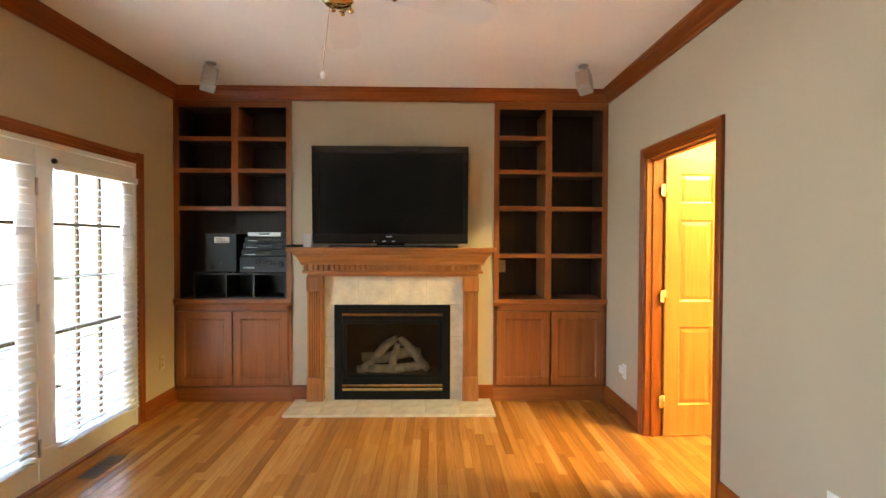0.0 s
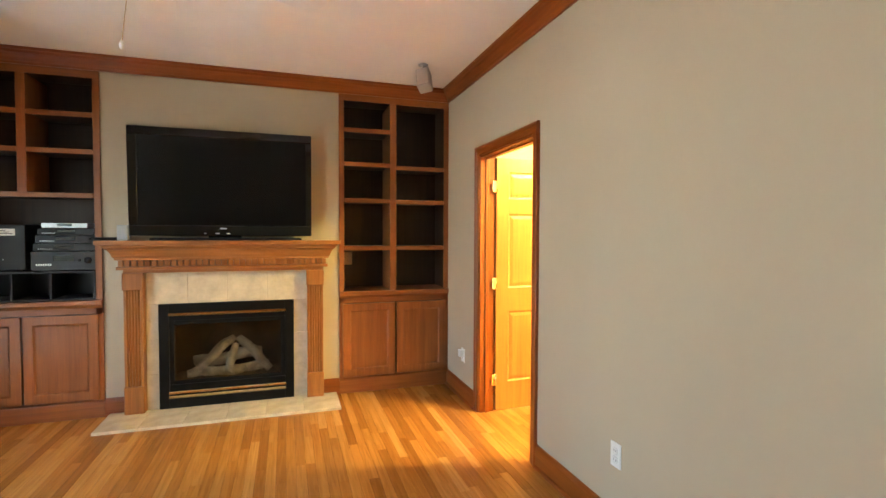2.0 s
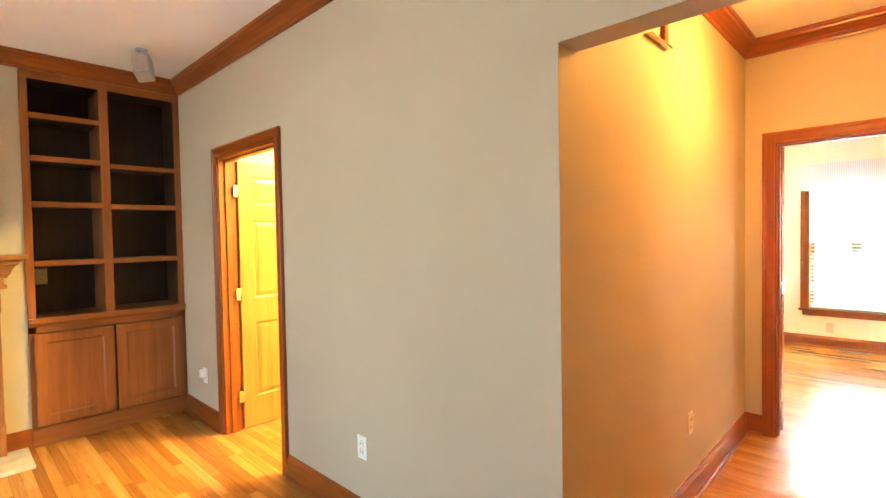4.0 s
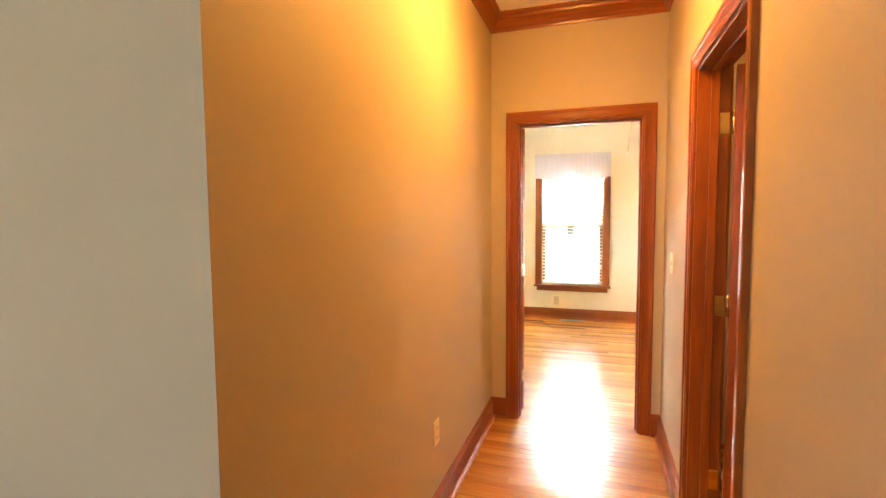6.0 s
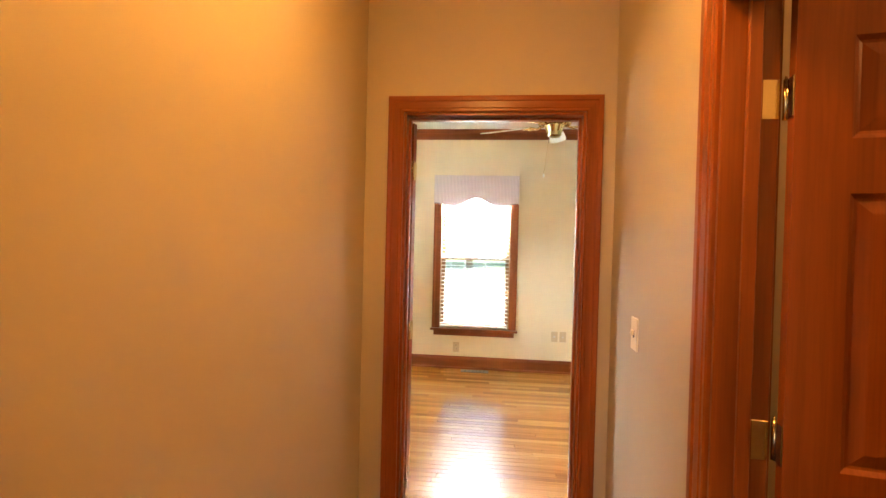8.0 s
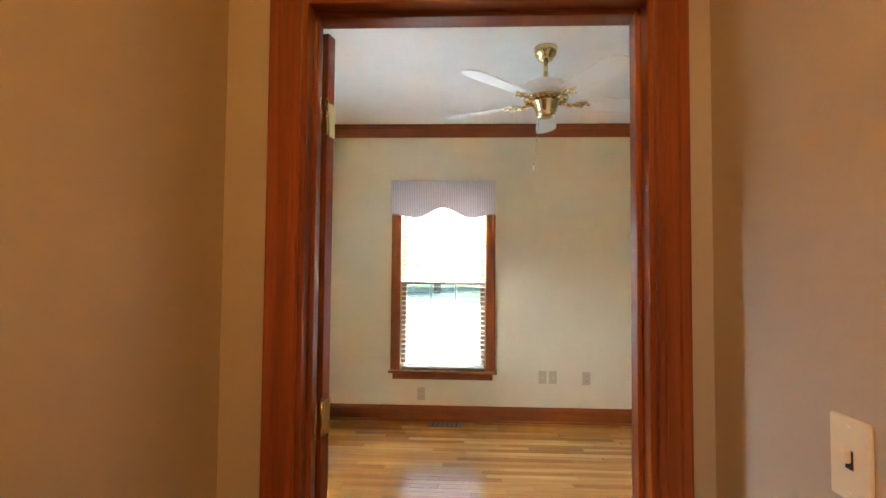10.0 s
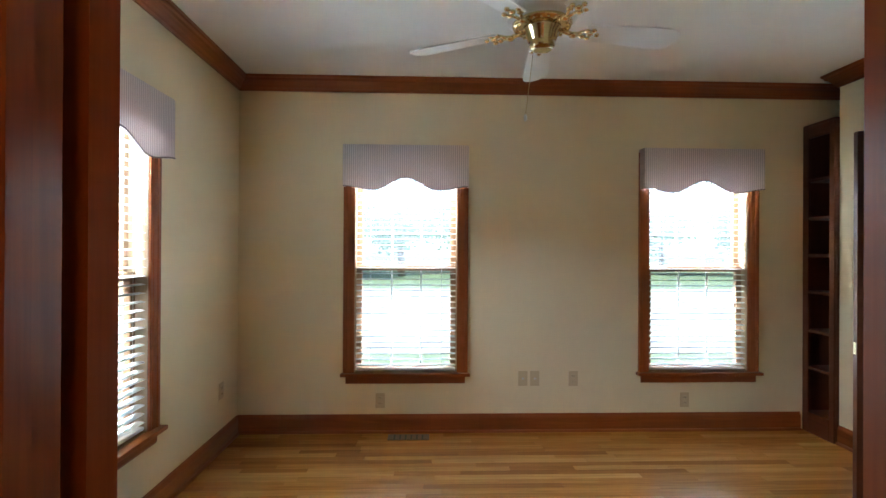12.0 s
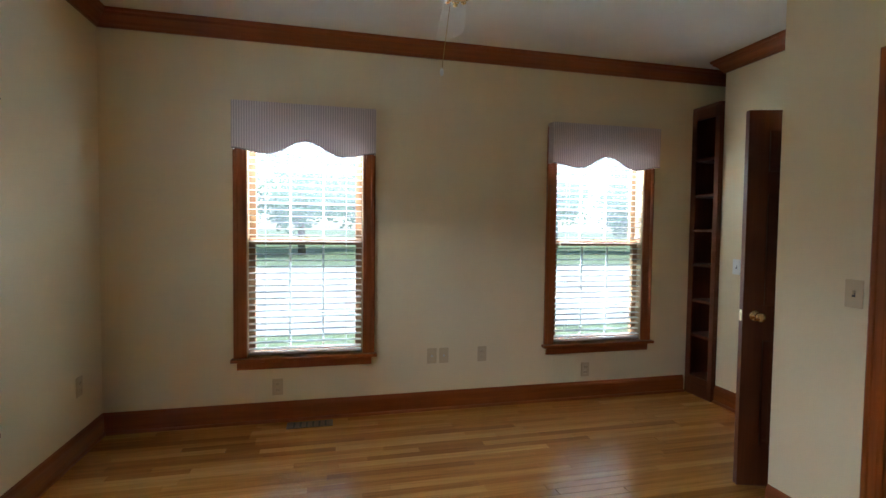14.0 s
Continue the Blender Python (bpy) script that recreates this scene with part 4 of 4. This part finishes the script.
den = mesh_of("dentil", box(-0.0155, 0.0155, -0.113, -0.070, 1.138, 1.182, 0.002), MANTEL["z"])
for i in range(34):
    o = new("dentil", den)
    o.parent, o.location = mantel, (-0.742 + i * 1.489 / 33, 0, 0)
part("cornice", extrude([(0, 1.185), (0.118, 1.185), (0.120, 1.200), (0.130, 1.210), (0.138, 1.235), (0.155, 1.262), (0.172, 1.272), (0.176, 1.288), (0, 1.288)], (-0.66, 0, 0), (0.665, 0, 0), (0, -1, 0), cut0=-1.0, cut1=1.0), MANTEL["x"], mantel)
part("cornice", box(-0.855, 0.855, -0.185, 0.0, 1.288, 1.302, 0.004), MANTEL["x"], mantel)
part("mantel_shelf", box(-0.885, 0.880, -0.205, 0.0, 1.302, 1.336, 0.006, seg=2), MANTEL["x"], mantel)

# ---- television and small things on the mantel ----
tv = thing("television", pose(-1.903, 3.445, 1.358, 2.2), "large flat television with a glossy black bezel over the mantel", "television")
part("body", box(-0.60, 0.60, 0.015, 0.085, 0.06, 0.80, 0.012), BLACK, tv)
W, Hh = 0.66, 0.855
for bm in (box(-W, W, -0.02, 0.02, Hh - 0.062, Hh, 0.006, seg=2), box(-W, W, -0.02, 0.02, 0.034, 0.118, 0.006, seg=2), box(-W, -W + 0.062, -0.019, 0.019, 0.118, Hh - 0.062, 0.003), box(W - 0.045, W, -0.019, 0.019, 0.118, Hh - 0.062, 0.003)):
    part("bezel", bm, GLOSSBLACK, tv)
part("screen", box(-W + 0.06, W - 0.043, -0.012, 0.015, 0.116, Hh - 0.06), SCREEN, tv)
part("badge", box(-0.035, 0.012, -0.0212, -0.02, 0.088, 0.098), SILVER, tv)
for x in (-0.14, -0.06, -0.045, 0.02, 0.032):
    part("indicator", box(x - 0.008, x + 0.008, -0.0212, -0.02, 0.050, 0.058), SILVER, tv)
part("stand_foot", box(-0.52, 0.58, -0.05, 0.06, 0.0, 0.018, 0.006), GREYMETAL, tv)
part("stand_neck", box(-0.12, 0.12, -0.01, 0.03, 0.018, 0.036, 0.004), BLACK, tv)
rm = thing("remote_control", pose(-2.70, 3.44, 1.3585, 0, 0, 12), "small black remote lying on the mantel shelf", "remote")
part("shell", box(-0.085, 0.085, -0.025, 0.025, 0.0, 0.022, 0.006, seg=2), BLACK, rm)
for i in range(5):
    part("button", box(-0.06 + i * 0.024, -0.046 + i * 0.024, -0.008, 0.008, 0.0215, 0.024, 0.001), GREYMETAL, rm)
sc = thing("small_box", pose(-2.605, 3.45, 1.358), "small grey plastic box standing on the mantel", "box")
part("shell", box(-0.035, 0.035, -0.03, 0.03, 0.0, 0.115, 0.005), GREYSPK, sc)

# ---- electronics in the bookcase niche ----
NZ = 0.905
rack = thing("cubby_rack", Matrix.Translation((-3.255, 3.70, NZ)), "low black cubby rack standing on the bookcase ledge", "rack")
part("top_board", box(-0.38, 0.425, -0.13, 0.17, 0.205, 0.222, 0.002), BLACK, rack)
part("bottom_board", box(-0.38, 0.425, -0.13, 0.17, 0.0, 0.014, 0.002), BLACK, rack)
part("back_board", box(-0.38, 0.425, 0.16, 0.17, 0.014, 0.205), BLACK, rack)
for x in (-0.38, -0.105, 0.135, 0.411):
    part("upright", box(x, x + 0.014, -0.129, 0.16, 0.014, 0.205, 0.001), GREYMETAL, rack)
sub = thing("subwoofer", Matrix.Translation((-3.40, 3.70, NZ + 0.222)), "dark grey subwoofer cabinet with a white label", "speaker")
part("cabinet", box(-0.135, 0.135, -0.12, 0.15, 0.012, 0.345, 0.006, seg=2), GREYMETAL, sub)
part("label_plate", box(-0.055, 0.075, -0.1215, -0.119, 0.265, 0.315), PLATEWHITE, sub)
for i, z in enumerate((0.276, 0.288, 0.300)):
    part("label_bar", box(-0.045, 0.06 - 0.02 * i, -0.1225, -0.1213, z, z + 0.005), GREYMETAL, sub)
part("power_light", turned([(0.004, 0), (0.003, 0.002)], 8), SILVER, sub).matrix_basis = pose(0.0, -0.12, 0.09, 90)
for x in (-0.1, 0.1):
    for y in (-0.09, 0.12):
        part("foot", turned([(0.012, 0), (0.012, 0.012)], 10), BLACK, sub).matrix_basis = pose(x, y, 0)
part("port", turned([(0.028, 0), (0.026, 0.003), (0.02, 0.001)], 16), BLACK, sub).matrix_basis = pose(-0.08, -0.12, 0.05, 90)


def component(name, x, z, w, h, body, face, label, dials):
    th = thing(name, Matrix.Translation((x, 3.69, z)), label, "electronics", "stacked electronics")
    part("case", box(-w / 2, w / 2, -0.10, 0.15, 0.006, h, 0.003), body, th)
    part("front_panel", box(-w / 2, w / 2, -0.112, -0.10, 0.006, h, 0.002), face, th)
    part("display", box(-w * 0.16, w * 0.16, -0.1135, -0.111, h * 0.5, h * 0.8), SCREEN, th)
    for i in range(7):
        u = -w * 0.42 + i * w * 0.035
        part("button", box(u, u + w * 0.02, -0.115, -0.111, h * 0.28, h * 0.38), SILVER, th)
    for u, r in dials:
        part("dial", turned([(r, 0), (r, 0.010), (r * 0.9, 0.014)], 18), GREYMETAL, th).matrix_basis = pose(u * w, -0.112, h * 0.55, 90)
    for s in (-1, 1):
        part("foot", box(s * w * 0.42 - 0.012, s * w * 0.42 + 0.012, -0.09, -0.06, 0.0, 0.006), BLACK, th)
    return th


z = NZ + 0.222
component("receiver", -3.03, z, 0.41, 0.145, BLACK, GREYMETAL, "dark grey stereo receiver with a volume dial", ((0.38, 0.024), (0.24, 0.010)))
component("disc_player", -3.025, z + 0.146, 0.39, 0.058, BLACK, BLACK, "black disc player stacked on the receiver", ())
component("disc_player", -3.015, z + 0.205, 0.38, 0.062, BLACK, GREYMETAL, "dark grey player stacked below a silver box", ((0.40, 0.008),))
component("set_top_box", -3.01, z + 0.268, 0.36, 0.048, BLACK, BLACK, "thin black set-top box", ())
component("video_player", -3.02, z + 0.318, 0.29, 0.040, SILVER, SILVER, "thin silver player on top of the stack", ())


# ---- ceiling things ----


def ceiling_speaker(m, turn, label):
    th = thing("ceiling_speaker", m, label, "speaker", "ceiling speakers")
    part("mount_plate", turned([(0.038, -0.008), (0.038, 0.0)], 16), GREYSPK, th)
    part("arm", rod((0, 0, -0.008), (0, -0.005, -0.055), 0.007), STEEL, th)
    part("swivel", turned([(0.006, -0.012), (0.014, -0.004), (0.014, 0.004), (0.006, 0.012)], 12), STEEL, th).matrix_basis = pose(0, -0.005, -0.055)
    sh = part("shell", box(-0.052, 0.052, -0.05, 0.055, -0.16, 0.0, 0.014, seg=3), GREYSPK, th, "pale grey plastic shell")
    sh.matrix_basis = Matrix.Translation((0, -0.005, -0.057)) @ Euler((radians(-20), radians(turn * 0.35), radians(turn))).to_matrix().to_4x4()
    part("grille", box(-0.044, 0.044, -0.057, -0.049, -0.15, -0.012, 0.004), STEEL, sh)
    return th


ceiling_speaker(pose(-3.19, 2.95, H), 28, "small grey speaker hung from the ceiling over the bookcase")
ceiling_speaker(pose(-0.42, 2.93, H), -30, "small grey speaker hung from the ceiling near the wall")


def ceiling_fan(m, base, drop, chain, label):
    th = thing("ceiling_fan", m, label, "ceiling fan", "ceiling fans")
    part("canopy", turned([(0.030, -0.075), (0.045, -0.072), (0.050, -0.050), (0.062, -0.044), (0.068, -0.020), (0.070, 0.0)], 28), BRASS, th)
    part("downrod", rod((0, 0, -drop), (0, 0, -0.07), 0.0125, steps=14), BRASS, th)
    z = -drop
    part("motor_housing", turned([(0.115, -0.105), (0.150, -0.098), (0.158, -0.078), (0.152, -0.052), (0.120, -0.022), (0.060, -0.004), (0.02, 0.0)], 36), BLADE, th, "white domed motor housing").location = (0, 0, z)
    part("brass_ring", turned([(0.100, -0.128), (0.128, -0.122), (0.134, -0.110), (0.120, -0.104)], 36), BRASS, th).location = (0, 0, z)
    for i in range(24):
        a = i * math.pi / 12
        part("fin", box(0.108, 0.122, -0.004, 0.004, -0.132, -0.105, 0.001), BRASS, th).matrix_basis = Matrix.Translation((0, 0, z)) @ Euler((0, 0, a)).to_matrix().to_4x4()
    part("switch_housing", turned([(0.020, -0.225), (0.045, -0.220), (0.058, -0.205), (0.052, -0.190), (0.064, -0.180), (0.072, -0.150), (0.085, -0.138), (0.088, -0.128)], 30), BRASS, th, "polished brass switch housing").location = (0, 0, z)
    for i in range(5):
        a = radians(base + 72 * i)
        turn = Matrix.Translation((0, 0, z - 0.13)) @ Euler((0, 0, a)).to_matrix().to_4x4()
        bm = rod((0.09, 0, 0.004), (0.15, 0, -0.012), 0.012, 0.010)
        rod((0.15, 0, -0.012), (0.20, 0.022, 0.0), 0.009, 0.007, bm=bm)
        rod((0.15, 0, -0.012), (0.20, -0.022, 0.0), 0.009, 0.007, bm=bm)
        turned([(0.006, -0.014), (0.019, -0.008), (0.022, 0.0), (0.015, 0.008), (0.005, 0.012)], 12, bm, (0.15, 0, -0.012))
        for x, y, r in ((0.205, 0.026, 0.016), (0.205, -0.026, 0.016), (0.232, 0.036, 0.013), (0.232, -0.036, 0.013), (0.228, 0.0, 0.018), (0.262, 0.0, 0.012)):
            turned([(0.3 * r, -0.013), (0.9 * r, -0.009), (r, -0.003), (0.8 * r, 0.002)], 10, bm, (x, y, 0.0))
        arm = part("blade_arm", bm, BRASS, th, "ornate brass blade bracket")
        arm.matrix_basis = turn
        n = 10
        pts = [(0.20, -0.052), (0.20, 0.052)]
        pts += [(0.52, 0.072)] + [(0.60 + 0.072 * math.sin(k * math.pi / n) * 0.95, 0.072 * math.cos(k * math.pi / n)) for k in range(n + 1)] + [(0.52, -0.072)]
        bm = bmesh.new()
        top = [bm.verts.new((x, y, 0.008)) for x, y in pts]
        low = [bm.verts.new((x, y, 0.002)) for x, y in pts]
        bm.faces.new(top[::-1])
        bm.faces.new(low)
        for k in range(len(pts)):
            j = (k + 1) % len(pts)
            bm.faces.new((low[k], low[j], top[j], top[k]))
        part("blade", bm, BLADE, th).matrix_basis = turn @ Euler((radians(-12), 0, 0)).to_matrix().to_4x4()
    dx, dy, reach = chain
    c = part("pull_chain", rod((dx * 0.5, dy * 0.5, z - 0.21), (dx, dy, z - reach), 0.0014, steps=6), BRASS, th)
    part("pull", turned([(0.003, -0.03), (0.008, -0.022), (0.008, -0.006), (0.003, 0.0)], 12), PLATEWHITE, c, "white pull at the end of the chain").location = (dx, dy, z - reach + 0.005)
    return th


ceiling_fan(pose(4.33, -1.035, H), -10, 0.20, (-0.01, 0.075, 0.52), "white five-blade ceiling fan with polished brass fittings, at rest")
ceiling_fan(pose(-1.89, 1.09, H), 97, 0.23, (-0.06, 0.02, 0.46), "white five-blade ceiling fan with polished brass fittings, at rest")

lamp = thing("ceiling_lamp", pose(1.30, -0.50, H), "small lit brass flush ceiling lamp in the hall", "lamp")
part("base_ring", turned([(0.10, -0.03), (0.13, -0.02), (0.135, 0.0)], 28), BRASS, lamp)
lamp2 = thing("ceiling_lamp", pose(1.2, 1.7, H), "lit round ceiling lamp in the study", "lamp")
part("base_ring", turned([(0.14, -0.03), (0.16, -0.02), (0.165, 0.0)], 28), BRASS, lamp2)
lamp3 = thing("ceiling_lamp", pose(0.75, -2.35, H), "lit round ceiling lamp in the side room off the hall", "lamp")
part("base_ring", turned([(0.14, -0.03), (0.16, -0.02), (0.165, 0.0)], 28), BRASS, lamp3)

chime = thing("door_chime", pose(0.86, 0.0, 2.285), "small wooden chime box with a brass edge on the wall", "door chime")
part("box", box(0.05, 0.10, -0.02, 0.0, 0.012, 0.11, 0.003), TRIM["x"], chime)
part("brass_edge", box(-0.125, 0.125, -0.030, 0.0, 0.0, 0.012, 0.003), BRASS, chime)

# ---- plates and vents ----
AL, WP = "almond plastic duplex outlet on the wall", "white plastic outlet on the khaki wall"
plate(pose(0, 1.105, 0.40, 0, 0, WEST), "outlet", PLATEWHITE, WP)
o1 = plate(pose(0, 3.13, 0.372, 0, 0, WEST), "outlet", PLATEWHITE, "white outlet with a plugged-in white adapter")
part("adapter", box(-0.024, 0.024, -0.042, -0.0085, -0.01, 0.05, 0.006, seg=2), PLATEWHITE, o1)
plate(pose(XW, 3.351, 0.40, 0, 0, EAST), "outlet", PLATE, AL)
plate(pose(-0.885, 3.906, 1.176, 0, 0, SOUTH), "outlet", PLATE, "almond outlet on the shade-coloured bookcase back")
plate(pose(1.31, 0.0, 0.42, 0, 0, SOUTH), "outlet", PLATEIVORY, "ivory plastic duplex outlet on the hall wall")
plate(pose(2.16, -1.09, 1.145, 0, 0, NORTH), "switch", PLATEIVORY, "ivory light switch on the hall wall")
for y, z, k in ((-0.171, 0.245, "outlet"), (-1.28, 0.412, "jack"), (-1.373, 0.412, "jack"), (-1.677, 0.41, "outlet"), (-2.565, 0.24, "outlet")):
    plate(pose(XE, y, z, 0, 0, WEST), k, PLATE, AL if k == "outlet" else "almond plastic jack plate on the wall")
plate(pose(5.64, 0.92, 0.412, 0, 0, SOUTH), "outlet", PLATE, AL)
plate(pose(4.05, 0.92, 0.245, 0, 0, SOUTH), "outlet", PLATE, AL)
plate(pose(5.47, -3.56, 1.11, 0, 0, NORTH), "switch", PLATEWHITE, "white light switch on the cream wall")
plate(pose(3.93, -2.62, 1.125, 0, 0, NORTH), "switch", PLATE, "almond light switch beside the closet casing")
floor_vent(pose(-3.60, 2.345, 0.0, 0, 0, 90), "brown metal floor register in the oak floor")
floor_vent(pose(5.83, -0.395, 0.0, 0, 0, 90), "brown metal floor register below the window")

# ---- bedroom corner bookcase ----
bc = thing("corner_bookcase", Matrix.Translation((5.79, -3.52, 0)), "tall narrow bookcase with empty shelves in the corner, shade in its wood colour", "bookcase")
# Deep shade of the shelves is put into the wood colour.
a, b = -0.149, 0.149
part("back_panel", box(a, b, -0.34, -0.33, 0.0, 2.39), SHADETRIM["z"], bc)
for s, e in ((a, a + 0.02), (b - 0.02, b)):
    part("side_panel", box(s, e, -0.33, -0.02, 0.0, 2.39), SHADETRIM["z"], bc)
part("face_stile", box(b - 0.055, b, -0.02, 0.0, 0.0, 2.39, 0.002), SHADETRIM["z"], bc)
part("face_stile", box(a, a + 0.045, -0.02, 0.0, 0.0, 2.39, 0.002), SHADETRIM["z"], bc)
part("face_rail", box(a + 0.045, b - 0.055, -0.02, 0.0, 2.30, 2.39, 0.002), SHADETRIM["x"], bc)
part("toe_board", box(a + 0.045, b - 0.055, -0.02, 0.0, 0.0, 0.16, 0.002), SHADETRIM["x"], bc)
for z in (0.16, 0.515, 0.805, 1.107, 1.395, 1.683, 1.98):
    part("shelf", box(a + 0.02, b - 0.02, -0.33, -0.004, z - 0.022, z, 0.002), SHADETRIM["x"], bc)
part("top_panel", box(a, b, -0.34, 0.0, 2.39, 2.41, 0.003), SHADETRIM["x"], bc)

# ---- outside ----
slab("ground", -400, 400, -400, 400, -0.62, -0.6, GRASS, "green lawn round the house reaching the horizon", "ground")
slab("road", 11.5, 27, -300, 300, -0.6, -0.585, CONCRETE, "pale concrete drive and road past the house", "road")
slab("pavement", -26, XW - 0.16, -5.0, 6.0, -0.6, -0.14, CONCRETE, "pale concrete patio outside the french doors", "pavement")


def tree(x, y, h, r, seed):
    rng = random.Random(seed)
    th = thing("tree", Matrix.Translation((x, y, -0.6)), "leafy green tree standing on the lawn", "tree", "trees on the lawn")
    bm = bmesh.new()
    pts = [Vector((0, 0, 0)), Vector((rng.uniform(-0.1, 0.1), rng.uniform(-0.1, 0.1), h * 0.3)), Vector((rng.uniform(-0.3, 0.3), rng.uniform(-0.3, 0.3), h * 0.62)), Vector((rng.uniform(-0.4, 0.4), rng.uniform(-0.4, 0.4), h * 0.9))]
    for i, (p, q) in enumerate(zip(pts, pts[1:])):
        rod(p, q, 0.05 * h * (1 - 0.3 * i) / 2, 0.05 * h * (1 - 0.3 * (i + 1)) / 2, 9, bm)
    tips = []
    for i in range(24):
        a, k = rng.uniform(0, 6.28), rng.uniform(0.12, 0.9)
        p = pts[0].lerp(pts[1], k / 0.3) if k < 0.3 else pts[1].lerp(pts[3], (k - 0.3) / 0.6)
        q = p + Vector((math.cos(a), math.sin(a), rng.uniform(0.15, 0.7))) * r * rng.uniform(0.55, 1.0)
        rod(p, q, 0.010 * h, 0.003 * h, 6, bm)
        tips.append((p, q))
    part("trunk", bm, BARK, th)
    vs, fs = [], []
    for i in range(8000):
        p, q = tips[rng.randrange(len(tips))]
        c = p.lerp(q, rng.uniform(0.35, 1.1)) + Vector((rng.gauss(0, 0.16), rng.gauss(0, 0.16), rng.gauss(0, 0.14))) * r
        u = Vector((rng.gauss(0, 1), rng.gauss(0, 1), rng.gauss(0, 0.6))).normalized()
        w = u.cross(Vector((rng.gauss(0, 1), rng.gauss(0, 1), rng.gauss(0, 1)))).normalized()
        s = rng.uniform(0.18, 0.34)
        k = len(vs)
        vs += [c - u * s, c + w * s * 0.45, c + u * s, c - w * s * 0.45]
        fs.append((k, k + 1, k + 2, k + 3))
    me = bpy.data.meshes.new("crown")
    me.from_pydata(vs, [], fs)
    me.materials.append(LEAF)
    ob = new("crown", me)
    ob.parent = th


rng_t = random.Random(11)
SPOTS = [(42 + rng_t.uniform(-4, 8), -30 + 6.4 * i + rng_t.uniform(-1.5, 1.5)) for i in range(10)] + [(2 + 5.5 * i, 26 + rng_t.uniform(-3, 6)) for i in range(5)] + [(-34 + rng_t.uniform(-4, 3), 2 + 9 * i) for i in range(4)]
for i, (x, y) in enumerate(SPOTS):
    tree(x, y, rng_t.uniform(9, 13), rng_t.uniform(3.6, 4.6), 20 + i)

# ---- oak strip floor ----
PW, GAP = 0.057, 0.0007
rng = random.Random(3)
LENS = (0.42, 0.62, 0.84, 1.05, 1.3)


def strip_verts(x, y, l):
    g, c = GAP / 2, 0.0011
    a, b, d, e = x + g, x + PW - g, y + g, y + l - g
    return [(a, d, -0.0125), (b, d, -0.0125), (b, e, -0.0125), (a, e, -0.0125), (a, d, -0.0010), (b, d, -0.0010), (b, e, -0.0010), (a, e, -0.0010),
            (a + c, d + c, 0.0), (b - c, d + c, 0.0), (b - c, e - c, 0.0), (a + c, e - c, 0.0)]


STRIP_FACES = [(0, 1, 5, 4), (1, 2, 6, 5), (2, 3, 7, 6), (3, 0, 4, 7), (4, 5, 9, 8), (5, 6, 10, 9), (6, 7, 11, 10), (7, 4, 8, 11), (8, 9, 10, 11)]


def strip_mesh(l):
    me = bpy.data.meshes.new("floor_strip")
    me.from_pydata(strip_verts(-PW / 2, -l / 2, l), [], STRIP_FACES)
    me.materials.append(OAK)
    return me


shared = {l: strip_mesh(l) for l in LENS}
floor_ob = bpy.data.objects["floor"]
rooms = [("living", XW, 0.0, YS, YB), ("hall", 0.0, 2.53, -1.09, 0.0), ("door", 2.53, 2.65, D2[0], D2[1]), ("study", 0.0, 2.53, 0.12, YB), ("bedroom", 2.65, XE, YS, 0.92), ("side", 0.12, 2.53, YS, -1.09)]
singles = 0
for room, x0, x1, y0, y1 in rooms:
    vs, fs = [], []
    x = x0
    while x < x1 - 0.004:
        w = min(PW, x1 - x)
        y = y0 - rng.uniform(0.0, 0.8)
        while y < y1:
            l = rng.choice(LENS)
            a, b = max(y, y0), min(y + l, y1)
            near = (room == "living" and -2.6 < x < -0.7 and 0.6 < y < 2.9) or (room == "bedroom" and 4.9 < x < 5.8 and -2.6 < y < 0.0)
            if near and a == y and b == y + l and w == PW and singles < 300:
                ob = new("floor_strip", shared[l])
                ob.parent, ob.location = floor_ob, (x + PW / 2, y + l / 2, 0)
                singles += 1
            elif b - a > 0.02:
                k = len(vs)
                q = strip_verts(x, a, b - a)
                vs += [(min(v[0], x1), v[1], v[2]) for v in q]
                fs += [tuple(k + i for i in f) for f in STRIP_FACES]
            y += l
        x += PW
    me = bpy.data.meshes.new("floor_strips")
    me.from_pydata(vs, [], fs)
    me.materials.append(OAK)
    ob = new("floor_strips", me)
    ob.parent = floor_ob
    ob["kind"] = "stuff"
